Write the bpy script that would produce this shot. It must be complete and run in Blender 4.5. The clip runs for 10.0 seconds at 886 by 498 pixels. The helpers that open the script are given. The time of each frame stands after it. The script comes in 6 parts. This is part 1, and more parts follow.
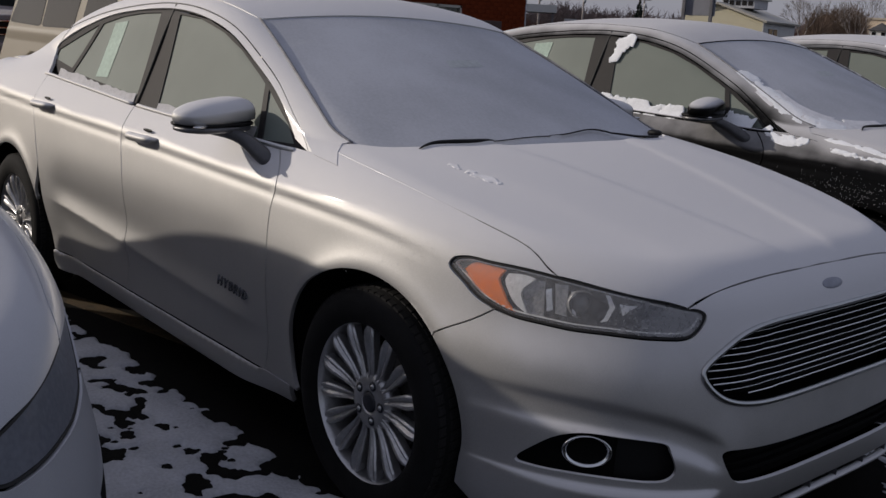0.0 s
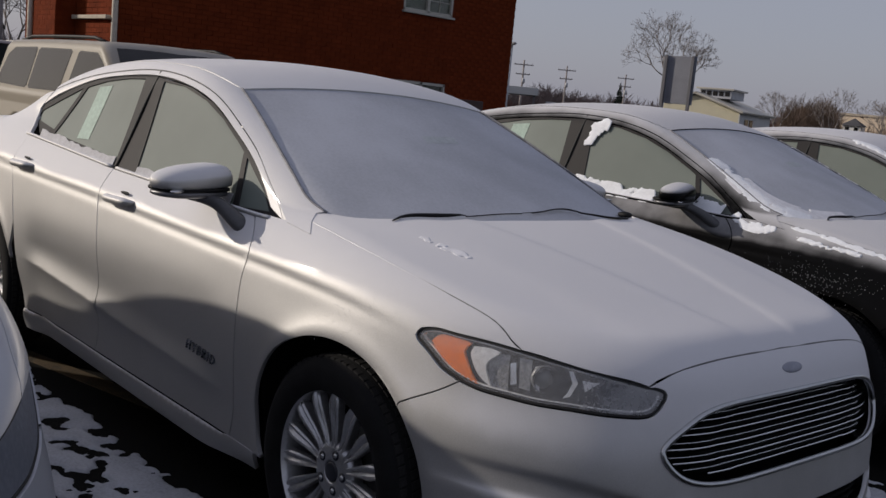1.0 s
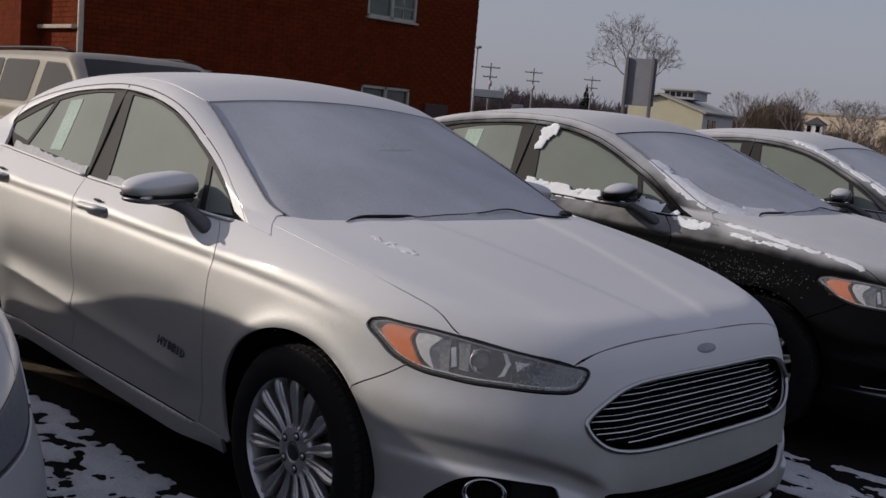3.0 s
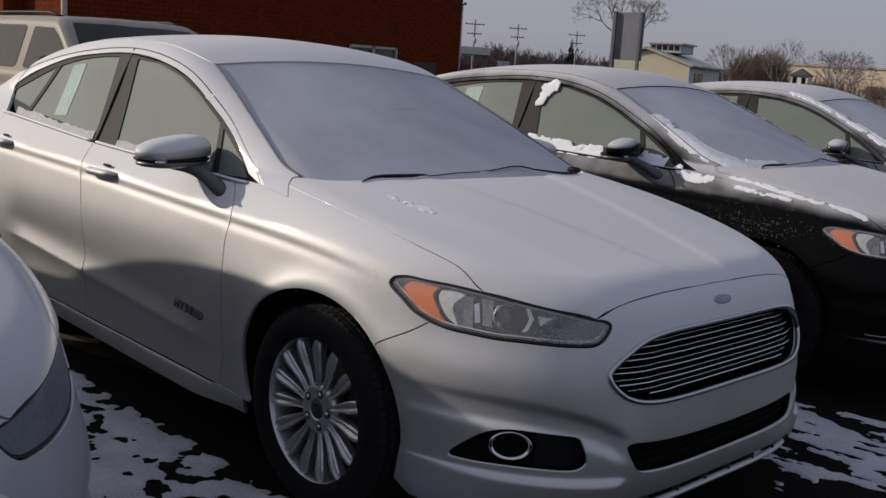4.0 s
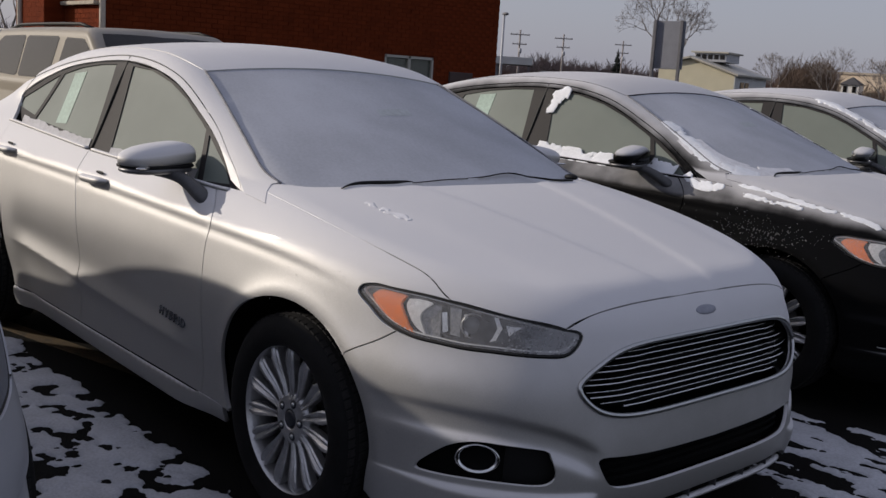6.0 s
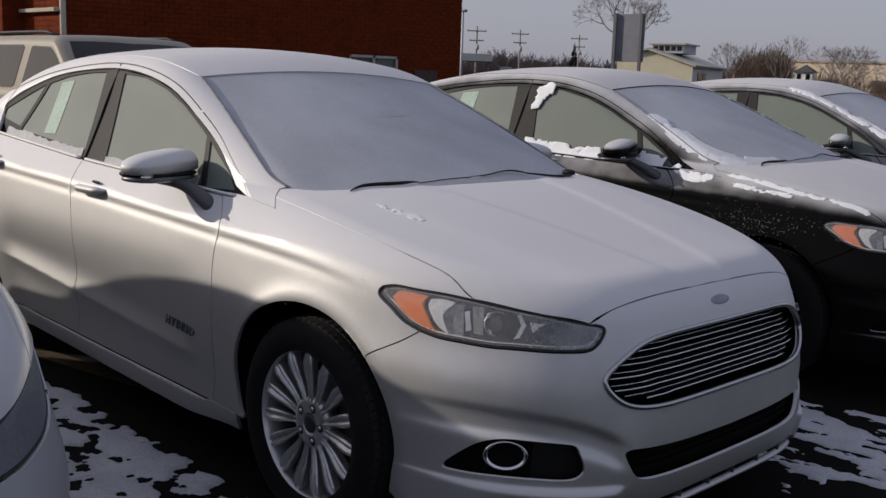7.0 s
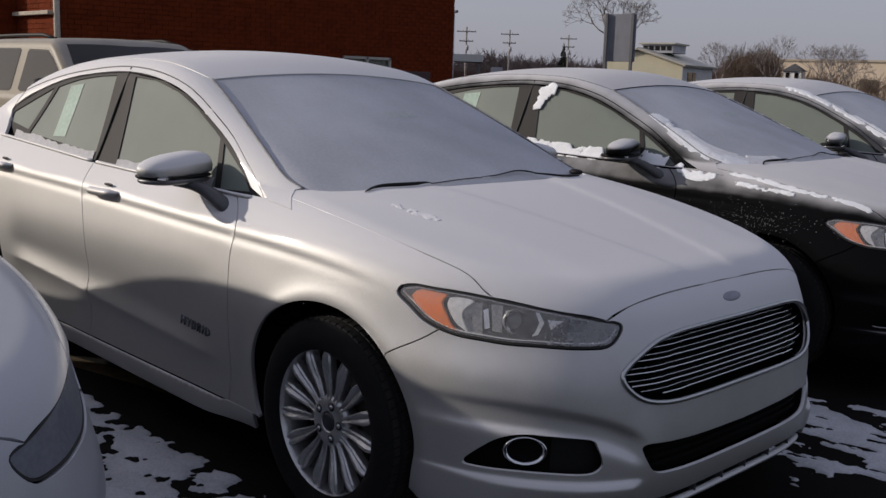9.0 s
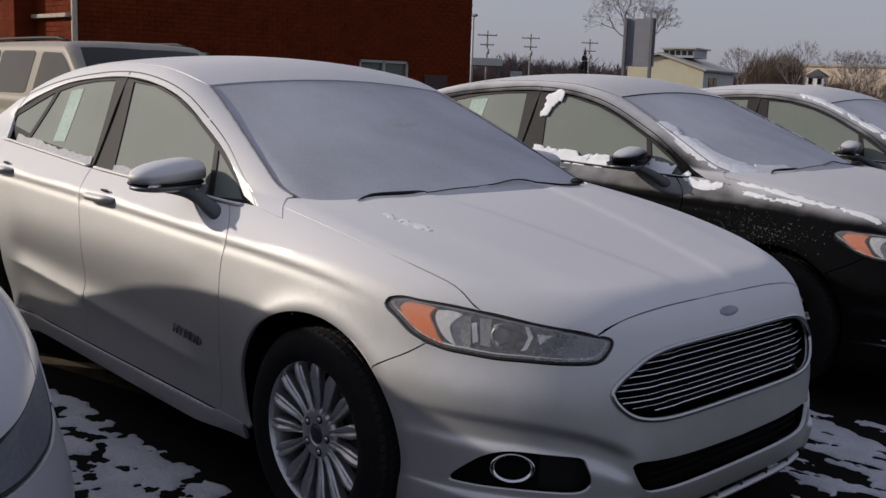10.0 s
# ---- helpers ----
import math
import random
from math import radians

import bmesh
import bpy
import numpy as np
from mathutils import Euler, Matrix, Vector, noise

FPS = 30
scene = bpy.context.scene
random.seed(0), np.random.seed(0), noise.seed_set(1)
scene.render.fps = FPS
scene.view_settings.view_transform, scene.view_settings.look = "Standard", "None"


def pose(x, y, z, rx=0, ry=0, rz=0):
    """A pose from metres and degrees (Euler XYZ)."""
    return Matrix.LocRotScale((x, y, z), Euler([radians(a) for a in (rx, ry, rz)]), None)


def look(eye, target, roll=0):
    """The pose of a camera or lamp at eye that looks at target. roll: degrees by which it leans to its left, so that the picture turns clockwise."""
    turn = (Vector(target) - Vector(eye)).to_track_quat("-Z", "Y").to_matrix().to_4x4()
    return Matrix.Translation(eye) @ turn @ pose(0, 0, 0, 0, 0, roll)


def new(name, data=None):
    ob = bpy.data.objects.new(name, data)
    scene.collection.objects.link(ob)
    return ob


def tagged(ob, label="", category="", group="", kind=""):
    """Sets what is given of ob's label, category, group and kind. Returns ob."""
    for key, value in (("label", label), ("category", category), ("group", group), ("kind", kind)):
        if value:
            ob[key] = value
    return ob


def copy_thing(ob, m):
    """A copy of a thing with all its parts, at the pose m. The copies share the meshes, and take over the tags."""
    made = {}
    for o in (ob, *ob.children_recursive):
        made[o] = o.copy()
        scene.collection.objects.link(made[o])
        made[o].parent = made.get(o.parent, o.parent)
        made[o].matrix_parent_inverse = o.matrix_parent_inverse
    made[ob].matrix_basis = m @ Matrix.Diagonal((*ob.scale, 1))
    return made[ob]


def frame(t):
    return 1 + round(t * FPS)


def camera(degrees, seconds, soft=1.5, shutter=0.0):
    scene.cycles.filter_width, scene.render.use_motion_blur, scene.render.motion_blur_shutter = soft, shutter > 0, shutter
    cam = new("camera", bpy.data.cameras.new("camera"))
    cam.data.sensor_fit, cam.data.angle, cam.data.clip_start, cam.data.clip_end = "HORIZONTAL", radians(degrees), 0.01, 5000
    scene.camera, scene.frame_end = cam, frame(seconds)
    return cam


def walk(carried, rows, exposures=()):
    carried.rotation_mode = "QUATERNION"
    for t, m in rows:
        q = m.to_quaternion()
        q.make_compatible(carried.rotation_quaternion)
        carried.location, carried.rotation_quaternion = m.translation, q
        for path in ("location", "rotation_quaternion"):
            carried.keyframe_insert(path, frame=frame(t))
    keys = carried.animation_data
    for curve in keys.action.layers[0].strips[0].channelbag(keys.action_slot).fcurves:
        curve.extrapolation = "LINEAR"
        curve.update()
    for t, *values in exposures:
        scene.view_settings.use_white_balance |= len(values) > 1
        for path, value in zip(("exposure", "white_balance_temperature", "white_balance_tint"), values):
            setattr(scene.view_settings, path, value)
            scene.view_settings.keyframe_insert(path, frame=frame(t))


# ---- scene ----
from mathutils.geometry import delaunay_2d_cdt as delaunay

cam = camera(47.5, 10.0)
PATH = [
    (0, (2.107, -2.483, 1.357), (0.637, -1.196, 0.927), 3.3),
    (0.5, (2.114, -2.489, 1.353), (0.647, -1.194, 0.937), 2.8),
    (1, (2.15, -2.494, 1.356), (0.683, -1.163, 1.077), 5.6),
    (1.5, (2.245, -2.487, 1.346), (0.772, -1.16, 1.078), 5.9),
    (2, (2.377, -2.518, 1.359), (0.816, -1.301, 1.072), 4.8),
    (2.5, (2.422, -2.568, 1.387), (0.944, -1.242, 1.149), 5.5),
    (4, (2.359, -2.72, 1.378), (0.961, -1.332, 1.032), 3.9),
    (4.5, (2.403, -2.665, 1.386), (0.993, -1.293, 1.028), 4.2),
    (5, (2.463, -2.57, 1.387), (1.032, -1.221, 1.025), 3.0),
    (5.5, (2.48, -2.504, 1.377), (1.001, -1.2, 1.042), 4.0),
    (7, (2.361, -2.641, 1.371), (0.948, -1.265, 1.039), 2.1),
    (7.5, (2.321, -2.712, 1.37), (0.895, -1.348, 1.04), 1.3),
    (8, (2.321, -2.728, 1.36), (0.903, -1.356, 1.028), 1.6),
    (8.5, (2.333, -2.73, 1.367), (0.935, -1.34, 1.031), 2.5),
    (9, (2.338, -2.727, 1.372), (0.939, -1.338, 1.042), 1.8),
    (9.5, (2.338, -2.694, 1.391), (0.927, -1.317, 1.054), 1.5),
    (10, (2.357, -2.626, 1.389), (0.929, -1.264, 1.064), 2.1),
]
walk(cam, [(t, look(eye, target, roll)) for t, eye, target, roll in PATH],
     [(0, -0.24), (0.5, -0.14), (1, -0.14), (1.5, -0.28), (2, -0.28), (2.5, -0.22), (4, -0.08), (5, 0), (7.5, 0.02), (9, -0.02), (10, 0.02)])

# ---- light ----
SUN = Vector((-0.681, -0.524, 0.360)).normalized()
world = bpy.data.worlds.new("winter_sky")
scene.world = world
world.use_nodes = True
wn, wl = world.node_tree.nodes, world.node_tree.links
sky = wn.new("ShaderNodeTexSky")
sky.sky_type, sky.sun_disc = "NISHITA", False
sky.sun_elevation, sky.sun_rotation = math.asin(SUN.z), math.atan2(SUN.x, SUN.y)
sky.air_density, sky.dust_density, sky.ozone_density = 1.0, 2.5, 1.0
haze = wn.new("ShaderNodeMix")
haze.data_type = "RGBA"
haze.inputs["Factor"].default_value = 0.62
haze.inputs["B"].default_value = (5.1, 5.15, 6.4, 1)
wl.new(sky.outputs["Color"], haze.inputs["A"])
wl.new(haze.outputs["Result"], wn["Background"].inputs["Color"])
wn["Background"].inputs["Strength"].default_value = 0.083
sun = new("sun", bpy.data.lights.new("sun", "SUN"))
sun.data.energy, sun.data.angle, sun.data.color = 2.95, radians(0.7), (1.0, 0.90, 0.79)
sun.matrix_world = look(SUN * 40, (0, 0, 0))


# ---- materials ----
def material(name, colour, rough=0.6, metal=0.0, spread=0.12, scale=8.0, relief=0.0, fine=60.0, coat=0.0, spec=0.5, random_piece=0.0):
    """A surface with broad and fine variation of tone, and relief."""
    m = bpy.data.materials.new(name)
    m.use_nodes = True
    n, l = m.node_tree.nodes, m.node_tree.links
    b = n["Principled BSDF"]
    where = n.new("ShaderNodeTexCoord")
    broad, grain = n.new("ShaderNodeTexNoise"), n.new("ShaderNodeTexNoise")
    broad.inputs["Scale"].default_value, grain.inputs["Scale"].default_value = scale, fine
    broad.inputs["Detail"].default_value, grain.inputs["Detail"].default_value = 5, 3
    for t in (broad, grain):
        l.new(where.outputs["Object"], t.inputs["Vector"])
    mix = n.new("ShaderNodeMath")
    mix.operation = "ADD"
    l.new(broad.outputs["Fac"], mix.inputs[0])
    l.new(grain.outputs["Fac"], mix.inputs[1])
    last = mix.outputs[0]
    if random_piece:
        info, scaled, both = n.new("ShaderNodeObjectInfo"), n.new("ShaderNodeMath"), n.new("ShaderNodeMath")
        scaled.operation = "MULTIPLY_ADD"
        scaled.inputs[1].default_value, scaled.inputs[2].default_value = random_piece, -random_piece / 2
        l.new(info.outputs["Random"], scaled.inputs[0])
        l.new(last, both.inputs[0])
        l.new(scaled.outputs[0], both.inputs[1])
        last = both.outputs[0]
    ramp = n.new("ShaderNodeMapRange")
    ramp.inputs["From Min"].default_value, ramp.inputs["From Max"].default_value = 0.55, 1.45
    ramp.inputs["To Min"].default_value, ramp.inputs["To Max"].default_value = 1 - spread * 2, 1 + spread * 2
    ramp.clamp = False
    l.new(last, ramp.inputs["Value"])
    tone = n.new("ShaderNodeVectorMath")
    tone.operation = "SCALE"
    tone.inputs[0].default_value = colour[:3]
    l.new(ramp.outputs["Result"], tone.inputs["Scale"])
    l.new(tone.outputs["Vector"], b.inputs["Base Color"])
    b.inputs["Roughness"].default_value, b.inputs["Metallic"].default_value = rough, metal
    b.inputs["Coat Weight"].default_value, b.inputs["Specular IOR Level"].default_value = coat, spec
    b.inputs["Coat Roughness"].default_value = 0.08
    if relief:
        bumps = n.new("ShaderNodeBump")
        bumps.inputs["Strength"].default_value, bumps.inputs["Distance"].default_value = 1.0, relief
        l.new(mix.outputs[0], bumps.inputs["Height"])
        l.new(bumps.outputs["Normal"], b.inputs["Normal"])
    return m


def frosted(name, colour, rough, metal, low, high, most, patch=3.0, coat=0.4, speckle=0.0, flake=0.05, shady=(0, 0, 1), spec=0.5):
    """Car paint with rime on what faces the cold sky: none where the face turns from the direction shady (low), most of it above high."""
    m = material(name, colour, rough, metal, flake, 1.5, 0.0, 400.0, coat, spec)
    n, l = m.node_tree.nodes, m.node_tree.links
    paint, out = n["Principled BSDF"], n["Material Output"]
    ice = n.new("ShaderNodeBsdfPrincipled")
    ice.inputs["Base Color"].default_value = (0.67, 0.667, 0.69, 1)
    ice.inputs["Roughness"].default_value = 0.75
    ice.inputs["Specular IOR Level"].default_value = 0.3
    where, face, split = n.new("ShaderNodeTexCoord"), n.new("ShaderNodeNewGeometry"), n.new("ShaderNodeVectorMath")
    split.operation = "DOT_PRODUCT"
    split.inputs[1].default_value = shady
    l.new(face.outputs["Normal"], split.inputs[0])
    cloud, dust = n.new("ShaderNodeTexNoise"), n.new("ShaderNodeTexNoise")
    cloud.inputs["Scale"].default_value, dust.inputs["Scale"].default_value = patch, 800
    cloud.inputs["Detail"].default_value = 4
    for t in (cloud, dust):
        l.new(where.outputs["Object"], t.inputs["Vector"])
    shift = n.new("ShaderNodeMath")
    shift.operation = "MULTIPLY_ADD"
    shift.inputs[1].default_value, shift.inputs[2].default_value = 0.35, -0.175
    l.new(cloud.outputs["Fac"], shift.inputs[0])
    tilt = n.new("ShaderNodeMath")
    l.new(split.outputs["Value"], tilt.inputs[0])
    l.new(shift.outputs[0], tilt.inputs[1])
    amount = n.new("ShaderNodeMapRange")
    amount.interpolation_type = "SMOOTHSTEP"
    amount.inputs["From Min"].default_value, amount.inputs["From Max"].default_value = low, high
    amount.inputs["To Min"].default_value, amount.inputs["To Max"].default_value = speckle, most
    l.new(tilt.outputs[0], amount.inputs["Value"])
    grainy = n.new("ShaderNodeMapRange")
    grainy.inputs["From Min"].default_value, grainy.inputs["From Max"].default_value = 0.35, 0.65
    grainy.inputs["To Min"].default_value, grainy.inputs["To Max"].default_value = 0.90, 1.06
    l.new(dust.outputs["Fac"], grainy.inputs["Value"])
    both = n.new("ShaderNodeMath")
    both.operation, both.use_clamp = "MULTIPLY", True
    l.new(amount.outputs["Result"], both.inputs[0])
    l.new(grainy.outputs["Result"], both.inputs[1])
    bumps = n.new("ShaderNodeBump")
    bumps.inputs["Distance"].default_value = 0.00045
    l.new(dust.outputs["Fac"], bumps.inputs["Height"])
    l.new(bumps.outputs["Normal"], ice.inputs["Normal"])
    mix = n.new("ShaderNodeMixShader")
    l.new(both.outputs[0], mix.inputs["Fac"])
    l.new(paint.outputs["BSDF"], mix.inputs[1])
    l.new(ice.outputs["BSDF"], mix.inputs[2])
    l.new(mix.outputs["Shader"], out.inputs["Surface"])
    return m


def glazing(name, colour, rime, tint=(0.86, 0.92, 0.89), sky_rime=0.0):
    """Window glass under a film of rime."""
    m = bpy.data.materials.new(name)
    m.use_nodes = True
    n, l = m.node_tree.nodes, m.node_tree.links
    ice, out = n["Principled BSDF"], n["Material Output"]
    ice.inputs["Base Color"].default_value = (*colour, 1)
    ice.inputs["Roughness"].default_value, ice.inputs["Specular IOR Level"].default_value = 0.6, 0.2
    clearly, shine, pane, edge = n.new("ShaderNodeBsdfTransparent"), n.new("ShaderNodeBsdfGlossy"), n.new("ShaderNodeMixShader"), n.new("ShaderNodeFresnel")
    clearly.inputs["Color"].default_value = (*tint, 1)
    shine.inputs["Roughness"].default_value, edge.inputs["IOR"].default_value = 0.03, 1.45
    l.new(edge.outputs[0], pane.inputs["Fac"])
    l.new(clearly.outputs[0], pane.inputs[1])
    l.new(shine.outputs[0], pane.inputs[2])
    where, cloud, fine = n.new("ShaderNodeTexCoord"), n.new("ShaderNodeTexNoise"), n.new("ShaderNodeTexNoise")
    cloud.inputs["Scale"].default_value, fine.inputs["Scale"].default_value = 2.2, 90
    cloud.inputs["Detail"].default_value = 3
    add = n.new("ShaderNodeMath")
    for t in (cloud, fine):
        l.new(where.outputs["Object"], t.inputs["Vector"])
    l.new(cloud.outputs["Fac"], add.inputs[0])
    l.new(fine.outputs["Fac"], add.inputs[1])
    amount = n.new("ShaderNodeMapRange")
    amount.inputs["From Min"].default_value, amount.inputs["From Max"].default_value = 0.7, 1.2
    amount.inputs["To Min"].default_value, amount.inputs["To Max"].default_value = max(rime - 0.12, 0), min(rime + 0.06, 1)
    l.new(add.outputs[0], amount.inputs["Value"])
    blotch, shade = n.new("ShaderNodeMapRange"), n.new("ShaderNodeVectorMath")
    blotch.inputs["From Min"].default_value, blotch.inputs["From Max"].default_value = 0.32, 0.68
    blotch.inputs["To Min"].default_value, blotch.inputs["To Max"].default_value = 0.90, 1.10
    shade.operation = "SCALE"
    shade.inputs[0].default_value = colour
    l.new(cloud.outputs["Fac"], blotch.inputs["Value"])
    l.new(blotch.outputs["Result"], shade.inputs["Scale"])
    l.new(shade.outputs["Vector"], ice.inputs["Base Color"])
    face, high, film = n.new("ShaderNodeNewGeometry"), n.new("ShaderNodeSeparateXYZ"), n.new("ShaderNodeMath")
    l.new(face.outputs["Normal"], high.inputs[0])
    film.operation, film.use_clamp, film.inputs[1].default_value = "MULTIPLY_ADD", True, sky_rime
    l.new(high.outputs["Z"], film.inputs[0])
    l.new(amount.outputs["Result"], film.inputs[2])
    mix = n.new("ShaderNodeMixShader")
    l.new(film.outputs[0], mix.inputs["Fac"])
    l.new(pane.outputs[0], mix.inputs[1])
    l.new(ice.outputs["BSDF"], mix.inputs[2])
    l.new(mix.outputs["Shader"], out.inputs["Surface"])
    return m


SILVER = frosted("silver_paint", (0.46, 0.455, 0.447), 0.53, 0.82, 0.22, 0.52, 0.97, 3.0, 0.20, 0.03, flake=0.09, shady=(0.20, 0.0, 1.0))
BLACK = frosted("black_paint", (0.002, 0.002, 0.0022), 0.20, 0.0, 0.36, 0.98, 0.86, 6.0, 0.0, 0.006, spec=0.05)
GREY = frosted("dark_grey_paint", (0.045, 0.047, 0.05), 0.25, 0.3, 0.40, 1.02, 0.85, 6.0, 0.3, 0.0)
# White car: its dim, shaded look is put into a greyer base colour.
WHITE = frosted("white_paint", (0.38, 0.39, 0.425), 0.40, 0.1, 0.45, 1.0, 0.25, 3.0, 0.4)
BEIGE = frosted("champagne_paint", (0.235, 0.205, 0.155), 0.5, 0.0, 0.6, 0.95, 0.25, coat=0.08, spec=0.3)
DULLWHITE = frosted("dull_white_paint", (0.21, 0.21, 0.215), 0.45, 0.0, 0.6, 1.0, 0.4, 3.0, 0.2)
CHROME = material("chrome", (0.75, 0.76, 0.78), 0.12, 1.0, 0.03)
ALLOY = material("painted_alloy", (0.50, 0.50, 0.51), 0.36, 0.85, 0.10, 6, 0, 80)
RUBBER = material("tyre_rubber", (0.007, 0.007, 0.0075), 0.85, 0, 0.25, 20, 0.0006, 200, 0, 0.2)
PLASTIC = material("black_plastic", (0.006, 0.006, 0.0065), 0.6, 0, 0.2, 15, 0.0002, 300, 0, 0.25)
SLATE = material("dark_grey_plastic", (0.085, 0.085, 0.09), 0.45, 0.2, 0.1)
SATIN = material("satin_trim", (0.30, 0.30, 0.31), 0.45, 0.8, 0.1)
TRIM = material("dull_chrome", (0.48, 0.49, 0.50), 0.30, 1.0, 0.05)
PILLAR = frosted("rimed_black_trim", (0.020, 0.018, 0.018), 0.5, 0, 0.9, 1.2, 0.9, 10, 0.0, 0.03, spec=0.06)
SEAL = material("rimed_seal", (0.20, 0.20, 0.215), 0.8, 0, 0.2, 30)
# Paler than RUBBER: the tread's light sheen is put into the colour.
TREAD = material("sheen_tread", (0.014, 0.0135, 0.0135), 0.8, 0, 0.35, 12, 0.0006, 200, 0, 0.25)
UNDERSHELL = material("satin_grey_shell", (0.17, 0.17, 0.18), 0.4, 0.5, 0.1)
GASKET = material("rubber_seal", (0.010, 0.010, 0.011), 0.7)
# Near black stands in for the shade behind panels and inside openings.
DARK = material("shaded_interior", (0.004, 0.004, 0.004), 0.9, spec=0.1)
SHIELD = glazing("rimed_windscreen", (0.455, 0.47, 0.515), 1.0)
SIDEGLASS = glazing("misted_glass", (0.172, 0.197, 0.178), 1.12)
LABEL = material("pale_green_paper", (0.34, 0.45, 0.39), 0.7)
AMBER = material("amber_lens", (0.95, 0.24, 0.025), 0.25, 0, 0.08, 12, 0.0008, 130, 0.6)
LAMPGLASS = glazing("clear_lamp_cover", (0.56, 0.56, 0.58), 0.17, (0.97, 0.97, 0.97), 0.55)
LAMPRIME = glazing("rimed_lamp_cover", (0.17, 0.182, 0.215), 0.90)
LAMPBACK = material("lamp_reflector", (0.88, 0.89, 0.90), 0.30, 0.2, 0.05, 14)
LAMPDARK = material("lamp_bezel", (0.58, 0.58, 0.59), 0.35, 0.3, 0.05)
# Chrome letters: the dark surroundings they mirror are put into the colour.
LETTER = material("dark_chrome", (0.19, 0.195, 0.22), 0.25, 0.7, 0.2, 60)
GREYFACET = material("grey_reflector", (0.34, 0.34, 0.345), 0.3, 0.4, 0.3, 60, 0.002, 140)
DARKBAND = material("lamp_dark_band", (0.035, 0.036, 0.04), 0.3)
FACETS = material("faceted_reflector", (0.80, 0.80, 0.80), 0.16, 0.9, 0.05, 14)
LENS = material("projector_lens", (0.10, 0.105, 0.115), 0.06, 0.0, 0.03, coat=1.0)
RED = material("red_lamp", (0.45, 0.02, 0.02), 0.2, 0, 0.1, 20, 0, 60, 0.6)
BADGE = material("rimed_badge", (0.28, 0.29, 0.34), 0.5, 0.3)
CAP = material("dark_cap", (0.02, 0.022, 0.03), 0.4)
# Ground snow, greyer than SNOW: its shade is partly put into this colour.
ICE = material("shaded_thin_snow", (0.45, 0.46, 0.50), 0.85, 0, 0.14, 6, 0.003, 90)
SNOW = material("snow", (0.82, 0.84, 0.88), 0.9, 0, 0.05, 20, 0.002, 120)
SILLFROST = material("sill_frost", (0.50, 0.50, 0.52), 0.9, 0, 0.12, 30, 0.001, 200)
RIME = material("thin_rime", (0.72, 0.72, 0.75), 0.9, 0, 0.1, 30, 0.001, 200)
STICKER = material("paper_sticker", (0.42, 0.45, 0.47), 0.7)


# ---- the sedan's skin, as an implicit surface (x ahead from the front axle, y to its left, z up) ----
def spline(xs, ys):
    """Natural cubic spline, straight past its ends."""
    xs, ys = np.array(xs, float), np.array(ys, float)
    n, h = len(xs), np.diff(xs)
    a, r = np.eye(n), np.zeros(n)
    for i in range(1, n - 1):
        a[i, i - 1:i + 2] = h[i - 1], 2 * (h[i - 1] + h[i]), h[i]
        r[i] = 6 * ((ys[i + 1] - ys[i]) / h[i] - (ys[i] - ys[i - 1]) / h[i - 1])
    m = np.linalg.solve(a, r)

    def at(x):
        x = np.asarray(x, float)
        c = np.clip(x, xs[0], xs[-1])
        i = np.clip(np.searchsorted(xs, c) - 1, 0, n - 2)
        u, v, hh = c - xs[i], xs[i + 1] - c, h[i]
        y = (m[i] * v ** 3 + m[i + 1] * u ** 3) / (6 * hh) + (ys[i] / hh - m[i] * hh / 6) * v + (ys[i + 1] / hh - m[i + 1] * hh / 6) * u
        s0 = (ys[1] - ys[0]) / h[0] - h[0] * m[1] / 6
        s1 = (ys[-1] - ys[-2]) / h[-1] + h[-1] * m[-2] / 6
        return y + np.where(x < xs[0], (x - xs[0]) * s0, 0) + np.where(x > xs[-1], (x - xs[-1]) * s1, 0)
    return at


def smax(a, b, k):
    h = np.maximum(k - np.abs(a - b), 0) / k
    return np.maximum(a, b) + h * h * k / 4


def smin(a, b, k):
    return -smax(-a, -b, k)


def bump(x, mid, wide):
    return np.exp(-((x - mid) / wide) ** 2)


def step(x, mid, wide):
    return 0.5 + 0.5 * np.tanh((x - mid) / wide)


NOSE = spline([0.15, 0.24, 0.36, 0.50, 0.60, 0.67, 0.72, 0.77, 0.82], [0.86, 0.90, 0.912, 0.900, 0.888, 0.874, 0.858, 0.835, 0.80])
TAIL = spline([0.20, 0.35, 0.60, 0.85, 1.05, 1.15], [-3.72, -3.84, -3.87, -3.82, -3.78, -3.74])
SIDE = spline([0.40, 0.455, 0.53, 0.60, 0.72, 0.84, 0.90], [0.921, 0.910, 0.899, 0.907, 0.916, 0.902, 0.894])
SILL = spline([0.17, 0.22, 0.28, 0.35, 0.42, 0.50, 0.60, 0.72, 0.84, 0.90], [0.845, 0.868, 0.878, 0.884, 0.898, 0.912, 0.920, 0.916, 0.902, 0.894])
TUCK = spline([0.17, 0.22, 0.28, 0.34, 0.40, 0.455, 0.50], [0.845, 0.864, 0.872, 0.876, 0.8855, 0.911, 0.944])
CREASE = spline([-3.6, -2.35, -1.43, -0.5, 0.0, 0.28], [0.962, 0.921, 0.899, 0.868, 0.839, 0.797])
HOOD = spline([-0.5, -0.2, 0.1, 0.4, 0.65, 0.80, 0.88], [1.045, 1.015, 0.970, 0.910, 0.853, 0.806, 0.760])
DECK = spline([-3.9, -3.7, -3.4, -3.1, -2.75, -2.4, -1.6, -0.9, -0.5], [1.085, 1.10, 1.105, 1.11, 1.15, 1.20, 1.22, 1.20, 1.10])
